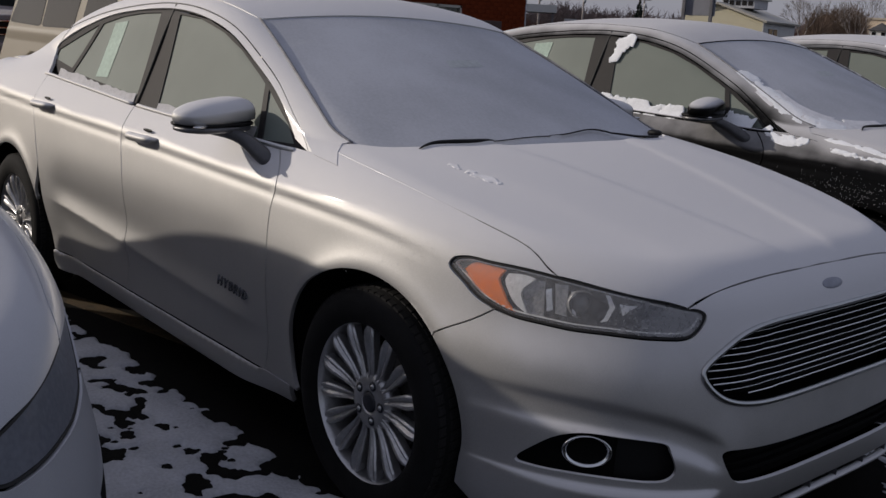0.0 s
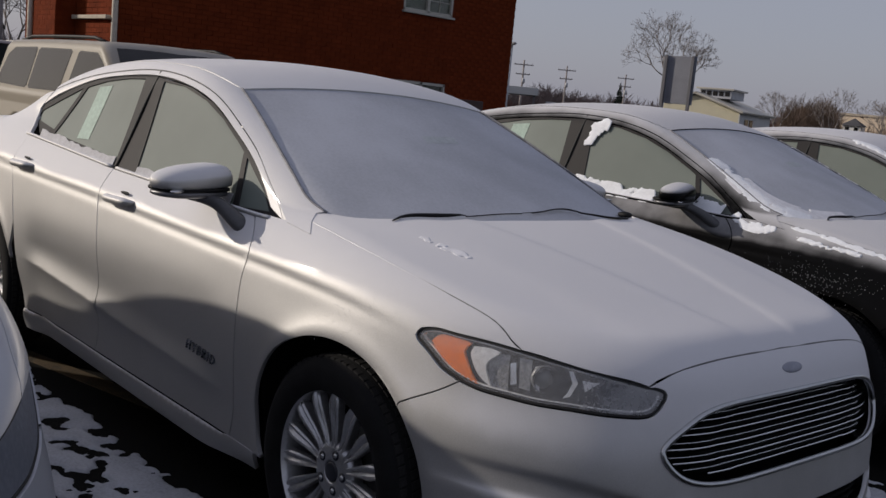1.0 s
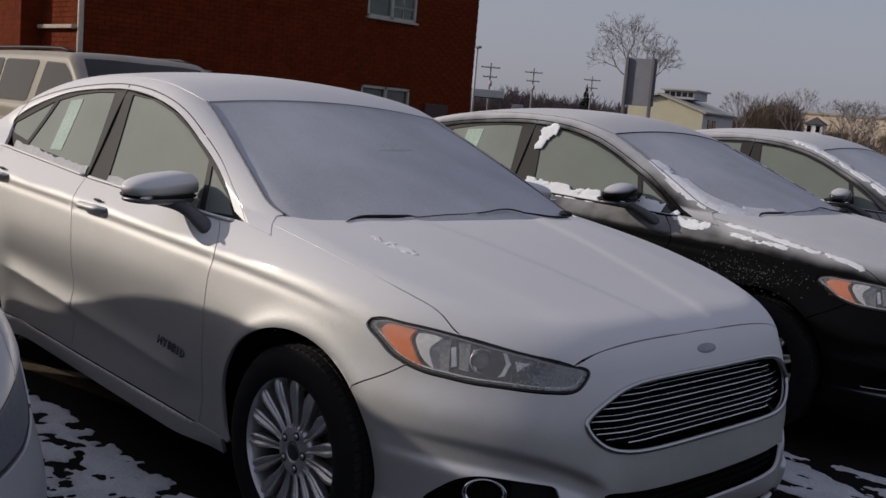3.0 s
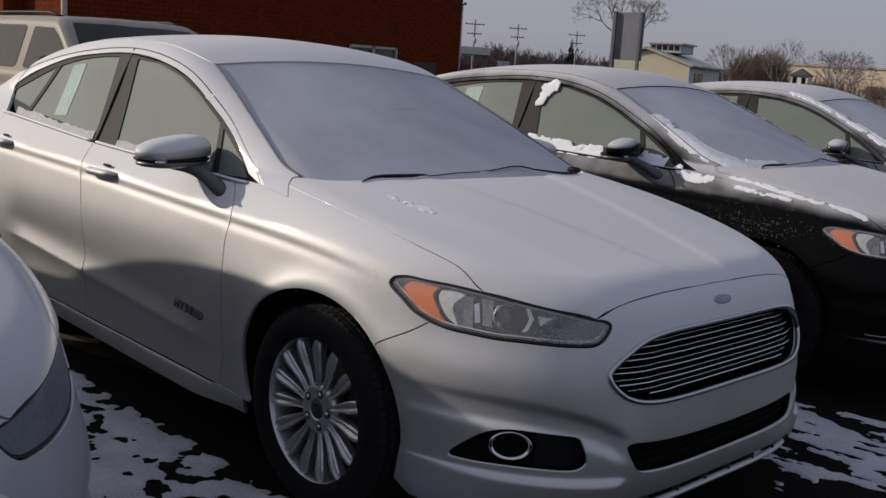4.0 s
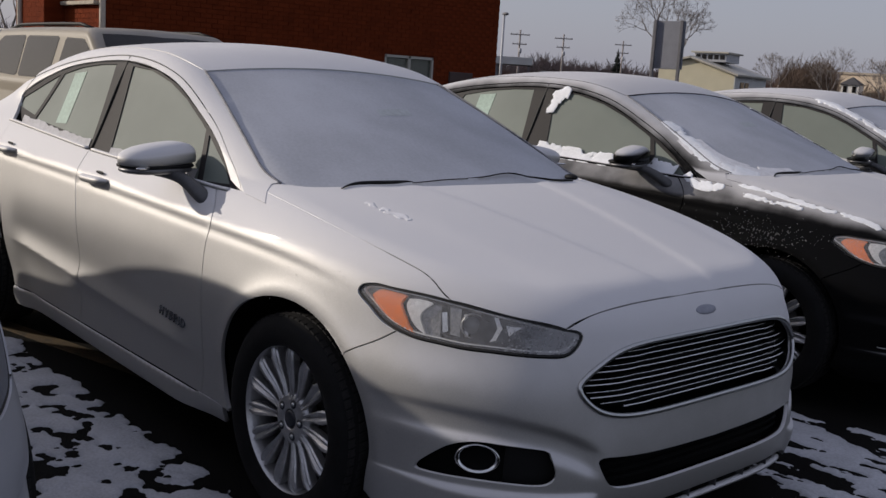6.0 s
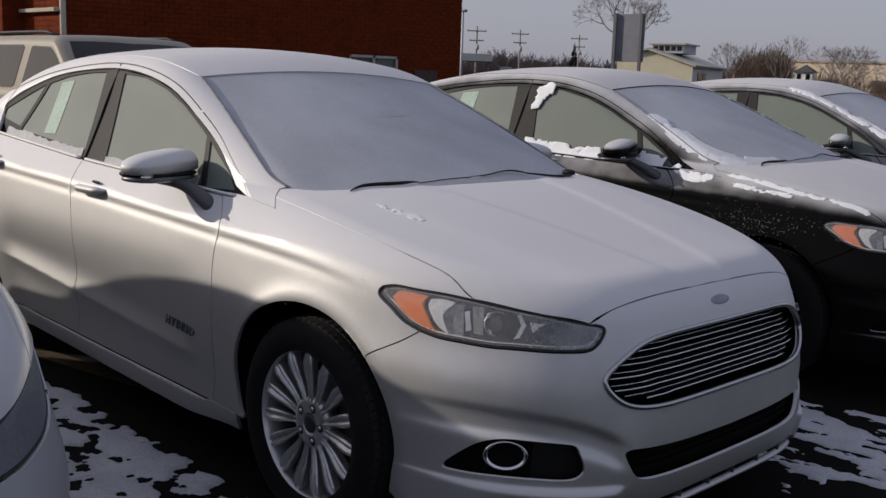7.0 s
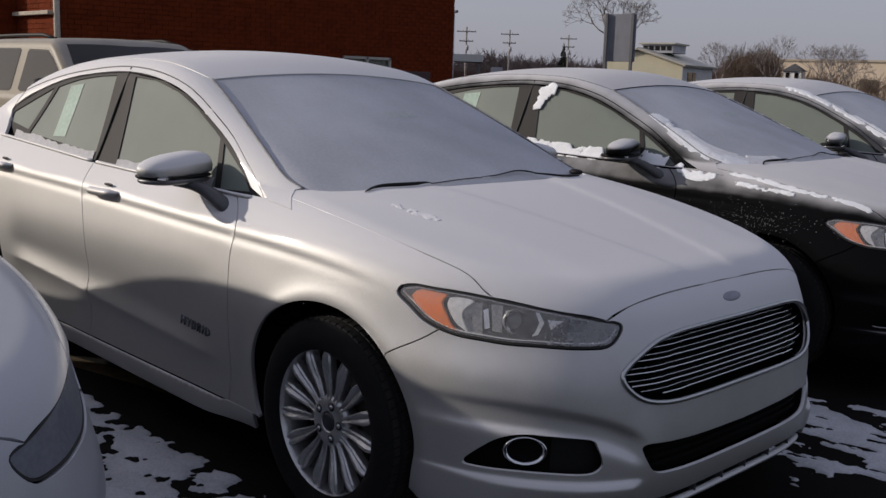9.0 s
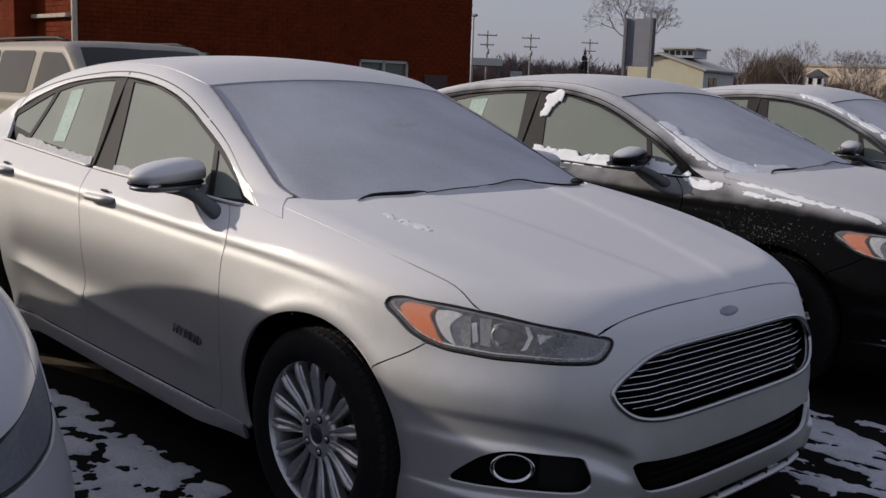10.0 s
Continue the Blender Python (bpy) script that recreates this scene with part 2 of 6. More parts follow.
ROOF = spline([-3.4, -3.0, -2.6, -2.2, -1.8, -1.4, -1.0, -0.7], [1.10, 1.245, 1.372, 1.448, 1.478, 1.468, 1.415, 1.33])
RAIL = spline([-3.3, -2.9, -2.5, -2.0, -1.5, -1.0, -0.6], [0.60, 0.635, 0.66, 0.685, 0.69, 0.675, 0.65])
RIDGE = spline([-0.35, -0.08, 0.25, 0.45, 0.65, 0.80], [0.74, 0.63, 0.56, 0.525, 0.50, 0.49])
FOLD = spline([0.50, 0.57, 0.63, 0.70, 0.80, 0.90], [0.435, 0.470, 0.490, 0.505, 0.515, 0.520])


def lower(p, folds=1.0):
    x, w, z = p[..., 0], np.abs(p[..., 1]), p[..., 2]
    zc = CREASE(x)
    r = np.sqrt(np.minimum(np.abs(x), np.abs(x + 2.85)) ** 2 + (z - 0.33) ** 2)
    taper = 0.02 * bump(x, 0.5, 0.6) + 0.03 * step(-x, 3.2, 0.35)
    flare = 0.016 * bump(r, 0.355, 0.055) * step(z, 0.25, 0.06) + 0.015 * bump(z, 0.655, 0.09) * bump(x, 0.04, 0.40)
    ledge = 0.245 + 0.027 * np.clip((-0.56 - x) / 1.82, 0, 1)
    doors = step(-x, 0.66, 0.07) * step(x, -2.28, 0.07)
    zs = z - (0.115 * np.clip((-0.62 - x) / 1.75, 0, 1) - 0.050) * step(0.62, z, 0.07)
    under = doors * smin(SIDE(zs), TUCK(zs), 0.006) + (1 - doors) * SILL(z) + 0.009 * step(ledge, z, 0.003) * step(-x, 0.56, 0.05) - taper + flare - 0.0035 * bump(z, zc - 0.028, 0.018) * step(-x, -0.15, 0.1) - 0.016 * np.clip((0.412 - r) / 0.045, 0, 1) ** 2 * step(z, 0.30, 0.05)
    over = SIDE(zc) - taper - (z - zc) * 0.62 - 1.0 * np.maximum(z - zc, 0) ** 2
    side = w - smin(under, over, 0.012)
    half = 0.862 + 0.04 * step(0.62, z, 0.07)
    nose = NOSE(z) - 0.60 * (w / half) ** 4.6
    slope = 0.60 * 4.6 / half * (w / half) ** 3.6
    front = (x - nose) / np.sqrt(1 + slope ** 2)
    fold = FOLD(w)
    cheek = step(w, 0.50, 0.02) * step(x, 0.36, 0.04)
    dent = 0.012 * step(fold, z, 0.010) * step(z, fold - 0.065, 0.014) - 0.016 * step(0.308, z, 0.007)
    front = front + dent * cheek * folds
    back = (TAIL(z) - 0 * x - x + 0.55 * (w / 0.9) ** 5 * 0.8) / np.sqrt(1 + (2.4 * (w / 0.9) ** 4) ** 2)
    ends = smax(smax(side, front, 0.10), back, 0.10)
    ridge, mid = RIDGE(x), 0.27 - 0.16 * np.clip(x / 0.8, -0.3, 1)
    hood = HOOD(x) + 0.006 - 0.054 * w ** 2 - 0.10 * np.maximum(w - 0.45, 0) ** 2
    hood = hood - 0.006 * step(w, ridge, 0.05) + 0.006 * step(w, mid, 0.022)
    deck = DECK(x) - 0.08 * w ** 2
    mixed = step(x, -0.55, 0.10)
    top = z - (hood * mixed + deck * (1 - mixed))
    return np.maximum(smax(ends, top, 0.065), 0.17 - z)


def plain(p):
    return lower(p, 0.0)


def cabin(p):
    x, w, z = p[..., 0], np.abs(p[..., 1]), p[..., 2]
    rail = RAIL(x)
    zz = np.maximum(z, 0.93)
    side = (w - (rail + (1.38 - zz) * 0.36 - 0.10 * (1.38 - zz) * (zz - 0.95) - 0.8 * (zz - z))) / 1.06
    roof = (z - (ROOF(x) - 0.13 * w ** 2)) / 1.05
    shield = (x - (-0.13 - (zz - 1.0) * 2.35 - 0.25 * (zz - 1.0) ** 2 - 0.33 * w ** 2)) / 2.6
    rear = (-x - (3.36 - (zz - 1.09) * 2.1 - 0.25 * w ** 2)) / 2.4
    top = smax(smax(roof, shield, 0.05), rear, 0.06)
    return np.maximum(smax(side, top, 0.075), 0.40 - z)


def skin(p):
    x = p[..., 0]
    return smin(lower(p), cabin(p), 0.004 + 0.10 * step(-x, 2.75, 0.12))


def normal(f, p):
    e = 1e-4
    g = np.stack([f(p + d) - f(p - d) for d in np.eye(3) * e], -1)
    return g / np.maximum(np.linalg.norm(g, axis=-1, keepdims=True), 1e-9)


def settle(f, p, rounds=8):
    """Moves points onto the surface f = 0."""
    e = 1e-4
    p = np.array(p, float)
    for _ in range(rounds):
        g = np.stack([f(p + d) - f(p - d) for d in np.eye(3) * e], -1) / (2 * e)
        p = p - g * (f(p) / np.maximum((g * g).sum(-1), 1e-6))[..., None] * 0.9
    return p


def shoot(f, eye, way, far, steps=80):
    """First crossing of f = 0 from outside (far end of way) or along it."""
    t = np.linspace(0, far, steps)
    v = f(eye[..., None, :] + t[:, None] * way[..., None, :])
    sign = v[..., :1] > 0
    turned = (v > 0) != sign
    i = np.argmax(turned, -1)
    lo, hi = t[np.maximum(i - 1, 0)], t[i]
    s = sign[..., 0]
    for _ in range(26):
        m = (lo + hi) / 2
        same = (f(eye + m[..., None] * way) > 0) == s
        lo, hi = np.where(same, m, lo), np.where(same, hi, m)
    return eye + hi[..., None] * way, turned.any(-1)


# ---- panels cut out of the skin ----
def part(name, mesh, mat, parent, label="", m=None):
    """Links a mesh (or bmesh) as one object under a thing or part."""
    if isinstance(mesh, bmesh.types.BMesh):
        bm, mesh = mesh, bpy.data.meshes.new(name)
        bm.to_mesh(mesh)
        bm.free()
    if not mesh.materials:
        mesh.materials.append(mat)
    ob = new(name, mesh)
    ob.parent = parent
    if m is not None:
        ob.matrix_basis = m
    return tagged(ob, label)


def thing(name, label, category, group="", kind="", m=None):
    ob = new(name)
    ob.empty_display_size = 0.1
    if m is not None:
        ob.matrix_basis = m
    return tagged(ob, label, category, group, kind)


def ring_round(pts, n):
    """Smooth curve through control points."""
    pts = np.array(pts, float)
    d = np.r_[0, np.cumsum(np.maximum(np.linalg.norm(np.diff(pts, axis=0), axis=1), 1e-5))]
    if len(pts) < 3:
        t = np.linspace(0, 1, n)[:, None]
        return pts[0] * (1 - t) + pts[-1] * t
    t = np.linspace(0, d[-1], n)
    return np.stack([spline(d, pts[:, k])(t) for k in range(pts.shape[1])], 1)


def tube(f, z0=0.5, sign=-1):
    def lift(uv):
        a = uv[:, 1] / 0.9
        eye = np.stack([uv[:, 0], 0 * a, 0 * a + z0], 1)
        return shoot(f, eye, np.stack([0 * a, sign * np.cos(a), np.sin(a)], 1), 1.7)[0]
    return lift, lambda p: np.stack([p[:, 0], 0.9 * np.arctan2(p[:, 2] - z0, sign * p[:, 1])], 1)


def drum(f, x0=0.0, ahead=1):
    def lift(uv):
        a = uv[:, 0] / 0.9
        eye = np.stack([0 * a + x0, 0 * a, uv[:, 1]], 1)
        return shoot(f, eye, np.stack([ahead * np.cos(a), np.sin(a), 0 * a], 1), 1.6)[0]
    return lift, lambda p: np.stack([0.9 * np.arctan2(p[:, 1], ahead * (p[:, 0] - x0)), p[:, 2]], 1)


def plan(f):
    def lift(uv):
        eye = np.stack([uv[:, 0], uv[:, 1], 0 * uv[:, 0] + 1.9], 1)
        return shoot(f, eye, np.tile((0.0, 0.0, -1.0), (len(uv), 1)), 1.6, 120)[0]
    return lift, lambda p: p[:, :2].copy()


def flank(f):
    def lift(uv):
        eye = np.stack([uv[:, 0], 0 * uv[:, 0] - 1.3, uv[:, 1]], 1)
        return shoot(f, eye, np.tile((0.0, 1.0, 0.0), (len(uv), 1)), 1.25, 120)[0]
    return lift, lambda p: p[:, [0, 2]].copy()


def within(loop, q):
    x, y = q[:, 0], q[:, 1]
    a, b = loop, np.roll(loop, -1, 0)
    odd = np.zeros(len(q), bool)
    for (x0, y0), (x1, y1) in zip(a, b):
        if y0 != y1:
            odd ^= ((y0 > y) != (y1 > y)) & (x < (x1 - x0) * (y - y0) / (y1 - y0) + x0)
    return odd


def evened(loop, gap):
    """Closed loop with even steps that keeps its corners."""
    out = []
    for a, b in zip(loop, np.roll(loop, -1, 0)):
        k = max(1, int(np.linalg.norm(b - a) / gap))
        out += [a + (b - a) * i / k for i in range(k)]
    return np.array(out)


def shrunk(loop, d):
    a = np.roll(loop, 1, 0)
    b = np.roll(loop, -1, 0)
    t = b - a
    t /= np.maximum(np.linalg.norm(t, axis=1, keepdims=True), 1e-9)
    area = (loop[:, 0] * b[:, 1] - b[:, 0] * loop[:, 1]).sum()
    return loop + np.stack([-t[:, 1], t[:, 0]], 1) * (d if area > 0 else -d)


def panel(name, way, f, loop, holes=(), du=0.03, dv=0.02, gap=0.0022, flange=0.015, hole_flange=None, mirror=False):
    """A sheet of the skin inside a closed outline (2D, in the way's own plane), with turned-in edges."""
    lift = way[0]
    loop = shrunk(evened(np.array(loop), min(du, 0.016)), gap)
    keep = [loop[0]]
    for q in loop[1:]:
        if np.linalg.norm(q - keep[-1]) > 1e-4:
            keep.append(q)
    loop = np.array(keep)
    rims = [loop] + [evened(np.array(h), 0.014) for h in holes]
    lo, hi = loop.min(0), loop.max(0)
    g = np.stack(np.meshgrid(np.arange(lo[0] + du / 2, hi[0], du), np.arange(lo[1] + dv / 2, hi[1], dv)), -1).reshape(-1, 2)
    ok = within(loop, g)
    for h in rims[1:]:
        ok &= ~within(h, g)
    g = g[ok]
    every = np.concatenate(rims)
    if len(g):
        near = np.min(((g[:, None, :] - every[None]) / (du, dv)) ** 2 @ np.ones(2), 1)
        g = g[near > 0.2]
    pts, edges, base = np.concatenate([every, g]), [], 0
    for r in rims:
        k = len(r)
        edges += [(base + i, base + (i + 1) % k) for i in range(k)]
        base += k
    vs, _, faces, _, _, _ = delaunay([Vector(p) for p in pts], edges, [], 0, 1e-6)
    vs = np.array([tuple(v) for v in vs])
    tri = np.array([t for t in faces if len(t) == 3])
    mid = vs[tri].mean(1)
    ok = within(loop, mid)
    for h in rims[1:]:
        ok &= ~within(h, mid)
    tri = tri[ok]
    p = lift(vs)
    nrm = normal(f, p)
    flat = np.cross(p[tri[:, 1]] - p[tri[:, 0]], p[tri[:, 2]] - p[tri[:, 0]])
    back = (flat * nrm[tri].mean(1)).sum(1) < 0
    tri[back] = tri[back][:, ::-1]
    verts, norms, faces = [p], [nrm], [tuple(t) for t in tri]
    count = len(p)
    for i, r in enumerate(rims):
        deep = flange if i == 0 or hole_flange is None else hole_flange
        if not deep:
            continue
        q = lift(r)
        n = normal(f, q)
        t = np.roll(q, -1, 0) - np.roll(q, 1, 0)
        side = np.cross(t, n)
        side /= np.maximum(np.linalg.norm(side, axis=1, keepdims=True), 1e-9)
        inner = lift(shrunk(r, 0.004 if i == 0 else -0.004))
        if ((q - inner) * side).sum() < 0:
            side = -side
        k = len(q)
        verts += [q, q - n * deep]
        norms += [(side + n * 0.5) / 1.12, side]
        for j in range(k):
            a, b = count + j, count + (j + 1) % k
            face = (a, b, b + k, a + k)
            if np.cross(q[(j + 1) % k] - q[j], -n[j]) @ side[j] < 0:
                face = face[::-1]
            faces.append(face)
        count += 2 * k
    verts, norms = np.concatenate(verts), np.concatenate(norms)
    if mirror:
        verts, norms = verts * (1, -1, 1), norms * (1, -1, 1)
        faces = [t[::-1] for t in faces]
    me = bpy.data.meshes.new(name)
    me.from_pydata(verts.tolist(), [], [tuple(int(i) for i in t) for t in faces])
    me.shade_smooth()
    me.normals_split_custom_set_from_vertices(norms.tolist())
    return me


def rounded(pts, times=3, closed=False):
    """Corner-cutting of a polygon or of a free run."""
    p = np.array(pts, float)
    for _ in range(times):
        a, b = (p, np.roll(p, -1, 0)) if closed else (p[:-1], p[1:])
        cut = np.stack([a * 0.75 + b * 0.25, a * 0.25 + b * 0.75], 1).reshape(-1, p.shape[1])
        p = cut if closed else np.concatenate([p[:1], cut, p[-1:]])
    return p


def flow(way, f, pts, n=24):
    """Control points in space, laid on the skin and smoothed in the way's plane."""
    return ring_round(way[1](settle(f, np.array(pts, float))), n)


def loops(*runs):
    out = [runs[0]]
    for r in runs[1:]:
        out.append(r[1:] if np.linalg.norm(r[0] - out[-1][-1]) < 0.004 else r)
    full = np.concatenate(out)
    return full[:-1] if np.linalg.norm(full[0] - full[-1]) < 0.004 else full


def both(half):
    """A half outline that starts and ends on the middle line, closed by its mirror image; 2D with y second, or y first."""
    return np.concatenate([half, (half * (1, -1))[::-1][1:-1]])


def bothu(half):
    return np.concatenate([half, (half * (-1, 1))[::-1][1:-1]])


def lathe(profile, segs=64, start=0.0, turn=2 * math.pi):
    """Turned body round the y axis; profile rows: radius, y."""
    bm = bmesh.new()
    rings = []
    for i in range(segs):
        a = start + turn * i / segs
        rings.append([bm.verts.new((r * math.cos(a), y, r * math.sin(a))) for r, y in profile])
    for i in range(segs):
        a, b = rings[i], rings[(i + 1) % segs]
        for j in range(len(profile) - 1):
            bm.faces.new((a[j], a[j + 1], b[j + 1], b[j]))
    for f in bm.faces:
        f.smooth = True
    bmesh.ops.recalc_face_normals(bm, faces=bm.faces)
    return bm


def box(sx, sy, sz, bevel=0.0, at=(0, 0, 0), m=None, bm=None, segs=2):
    own = bmesh.new()
    bmesh.ops.create_cube(own, size=1, matrix=Matrix.Diagonal((sx, sy, sz, 1)))
    if bevel:
        bmesh.ops.bevel(own, geom=own.edges[:], offset=bevel, segments=segs, affect="EDGES", profile=0.5)
    bmesh.ops.transform(own, matrix=Matrix.Translation(at) @ (m or Matrix()), verts=own.verts)
    if bm is None:
        return own
    tmp = bpy.data.meshes.new("tmp")
    own.to_mesh(tmp)
    own.free()
    bm.from_mesh(tmp)
    bpy.data.meshes.remove(tmp)
    return bm


def sweep(path, radius, sides=8, closed=False, flat=1.0):
    """A rod along a path; flat squeezes it in height. radius may be a list."""
    path = [Vector(p) for p in path]
    bm, rings, k = bmesh.new(), [], len(path)
    for i, p in enumerate(path):
        a = path[(i - 1) % k] if closed or i else path[0]
        b = path[(i + 1) % k] if closed or i < k - 1 else path[-1]
        t = (b - a).normalized()
        side = t.cross(Vector((0, 0, 1)))
        side = side.normalized() if side.length > 1e-3 else Vector((1, 0, 0))
        up = side.cross(t)
        r = radius[i] if isinstance(radius, (list, tuple)) else radius
        rings.append([bm.verts.new(p + side * r * math.cos(c) + up * r * flat * math.sin(c)) for c in [2 * math.pi * j / sides for j in range(sides)]])
    for i in range(k if closed else k - 1):
        a, b = rings[i], rings[(i + 1) % k]
        for j in range(sides):
            bm.faces.new((a[j], a[(j + 1) % sides], b[(j + 1) % sides], b[j]))
    if not closed:
        bm.faces.new(rings[0][::-1])
        bm.faces.new(rings[-1])
    for f in bm.faces:
        f.smooth = True
    bmesh.ops.recalc_face_normals(bm, faces=bm.faces)
    return bm


def pebble(sx, sy, sz, power=2.6, at=(0, 0, 0), m=None, segs=28):
    """A rounded block (superellipsoid)."""
    bm = bmesh.new()
    bmesh.ops.create_uvsphere(bm, u_segments=segs, v_segments=segs // 2, radius=1)
    for v in bm.verts:
        k = (abs(v.co.x) ** power + abs(v.co.y) ** power + abs(v.co.z) ** power) ** (1 / power)
        v.co = Vector((v.co.x * sx, v.co.y * sy, v.co.z * sz)) / k
    bmesh.ops.transform(bm, matrix=Matrix.Translation(at) @ (m or Matrix()), verts=bm.verts)
    for f in bm.faces:
        f.smooth = True
    return bm


# ---- the sedan ----
def offset(f, d):
    return lambda p: f(p) + d


def arch(x0, rear=1.0):
    """Wheel opening from its rear foot to its front foot, as x and z."""
    a = np.radians(np.linspace(197, -22, 120))
    r = 0.366 + 0.004 * np.cos(2 * a)
    return np.stack([x0 - 0.018 + r * np.cos(a) * np.where(np.cos(a) > 0, 1.005, 1.0), 0.345 + r * np.sin(a) * 0.985], 1)


def on_flank(xz):
    return flank(lower)[0](np.array(xz, float))


WHEEL = {}


def wheel_meshes():
    """Shared meshes of a 15-spoke alloy wheel, its face towards -y."""
    def keep(name, bm, mat):
        me = bpy.data.meshes.new(name)
        bmesh.ops.recalc_face_normals(bm, faces=bm.faces)
        bm.to_mesh(me)
        bm.free()
        me.materials.append(mat)
        WHEEL[name] = me
    keep("wheel", lathe([(0.232, 0.02), (0.234, -0.006), (0.231, -0.009), (0.227, -0.006), (0.222, 0.014), (0.212, 0.05), (0.200, 0.16), (0.232, 0.19)], 96), ALLOY)
    keep("hub", lathe([(0.030, 0.022), (0.031, 0.014), (0.036, 0.011), (0.066, 0.013), (0.078, 0.018), (0.086, 0.028), (0.088, 0.06), (0.03, 0.07)], 60), ALLOY)
    bm, rows = bmesh.new(), []
    for r, wide, y0, deep in ((0.070, 0.0085, 0.013, 0.03), (0.095, 0.0110, 0.013, 0.03), (0.13, 0.0155, 0.009, 0.03), (0.165, 0.0200, 0.002, 0.028), (0.190, 0.0215, -0.001, 0.028), (0.210, 0.0185, 0.000, 0.03), (0.224, 0.0120, 0.004, 0.03)):
        rows.append([bm.verts.new((r, y0 + d, s * wide)) for s, d in ((-1.0, deep), (-1.0, 0.005), (-0.78, 0.0), (-0.42, 0.002), (0.0, 0.010), (0.42, 0.002), (0.78, 0.0), (1.0, 0.005), (1.0, deep))])
    for p, q in zip(rows, rows[1:]):
        for j in range(8):
            bm.faces.new((p[j], p[j + 1], q[j + 1], q[j]))
    keep("spoke", bm, ALLOY)
    keep("tyre", lathe([(0.226, -0.006), (0.240, -0.016), (0.262, -0.021), (0.288, -0.020), (0.306, -0.013), (0.316, 0.000), (0.3215, 0.012), (0.3235, 0.03), (0.3245, 0.096), (0.3235, 0.165), (0.3215, 0.182), (0.306, 0.205), (0.27, 0.212), (0.228, 0.2)], 96), RUBBER)
    bm = bmesh.new()
    for row, (y0, y1, r) in enumerate(((0.001, 0.026, 0.3185), (0.034, 0.066, 0.3235), (0.074, 0.118, 0.3245), (0.126, 0.158, 0.3235), (0.166, 0.192, 0.319))):
        for k in range(72):
            low, high = [], []
            for step_, yy in ((0, y0), (0.78, y0), (0.78, y1), (0, y1)):
                c = 2 * math.pi * (k + 0.5 * (row % 2) + step_) / 72 + 0.02 * (yy - y0) / 0.03
                low.append(bm.verts.new(((r - 0.004) * math.cos(c), yy, (r - 0.004) * math.sin(c))))
                high.append(bm.verts.new(((r + 0.004) * math.cos(c), yy, (r + 0.004) * math.sin(c))))
            bm.faces.new(high)
            for j in range(4):
                bm.faces.new((low[j], low[(j + 1) % 4], high[(j + 1) % 4], high[j]))
    keep("tread", bm, TREAD)
    keep("centre_cap", lathe([(0.0005, 0.009), (0.02, 0.0095), (0.027, 0.012), (0.0295, 0.02), (0.02, 0.04)], 32), CAP)
    keep("lug_pocket", lathe([(0.0005, 0.0112), (0.0140, 0.0112), (0.0152, 0.0145), (0.012, 0.04)], 16), CAP)
    keep("lug_nut", lathe([(0.0005, -0.006), (0.0055, -0.005), (0.0080, 0.000), (0.0080, 0.03)], 6), TRIM)
    keep("brake_disc", lathe([(0.05, 0.075), (0.15, 0.075), (0.15, 0.095), (0.05, 0.095)], 48), material("brake_iron", (0.10, 0.095, 0.09), 0.5, 0.8))


def wheel_parts(parent, x, y, turn, out):
    """A wheel at x, y; out: -1 for the car's right side."""
    if not WHEEL:
        wheel_meshes()
    m = pose(x, y, 0.328) @ (Matrix() if out < 0 else pose(0, 0, 0, 0, 0, 180)) @ pose(0, 0, 0, 0, turn, 0)
    wheel = part("wheel", WHEEL["wheel"], ALLOY, parent, "silver multi-spoke alloy wheel", m)
    part("hub", WHEEL["hub"], ALLOY, wheel)
    part("tyre", WHEEL["tyre"], RUBBER, wheel, "black winter tyre")
    tagged(part("tread", WHEEL["tread"], TREAD, wheel, "blocky tread"), kind="stuff")
    part("centre_cap", WHEEL["centre_cap"], CAP, wheel, "dark centre cap")
    part("brake_disc", WHEEL["brake_disc"], CHROME, wheel)
    for i in range(15):
        part("spoke", WHEEL["spoke"], ALLOY, wheel, "", pose(0, 0, 0, 0, 24 * (i + 0.5), 0))
    for i in range(5):
        a = 2 * math.pi * (i + 0.25) / 5
        part("lug_nut", WHEEL["lug_nut"], CHROME, wheel, "", pose(0.053 * math.cos(a), 0.012, 0.053 * math.sin(a)))
        part("lug_pocket", WHEEL["lug_pocket"], CAP, wheel, "", pose(0.053 * math.cos(a), 0.0, 0.053 * math.sin(a)))
    return wheel


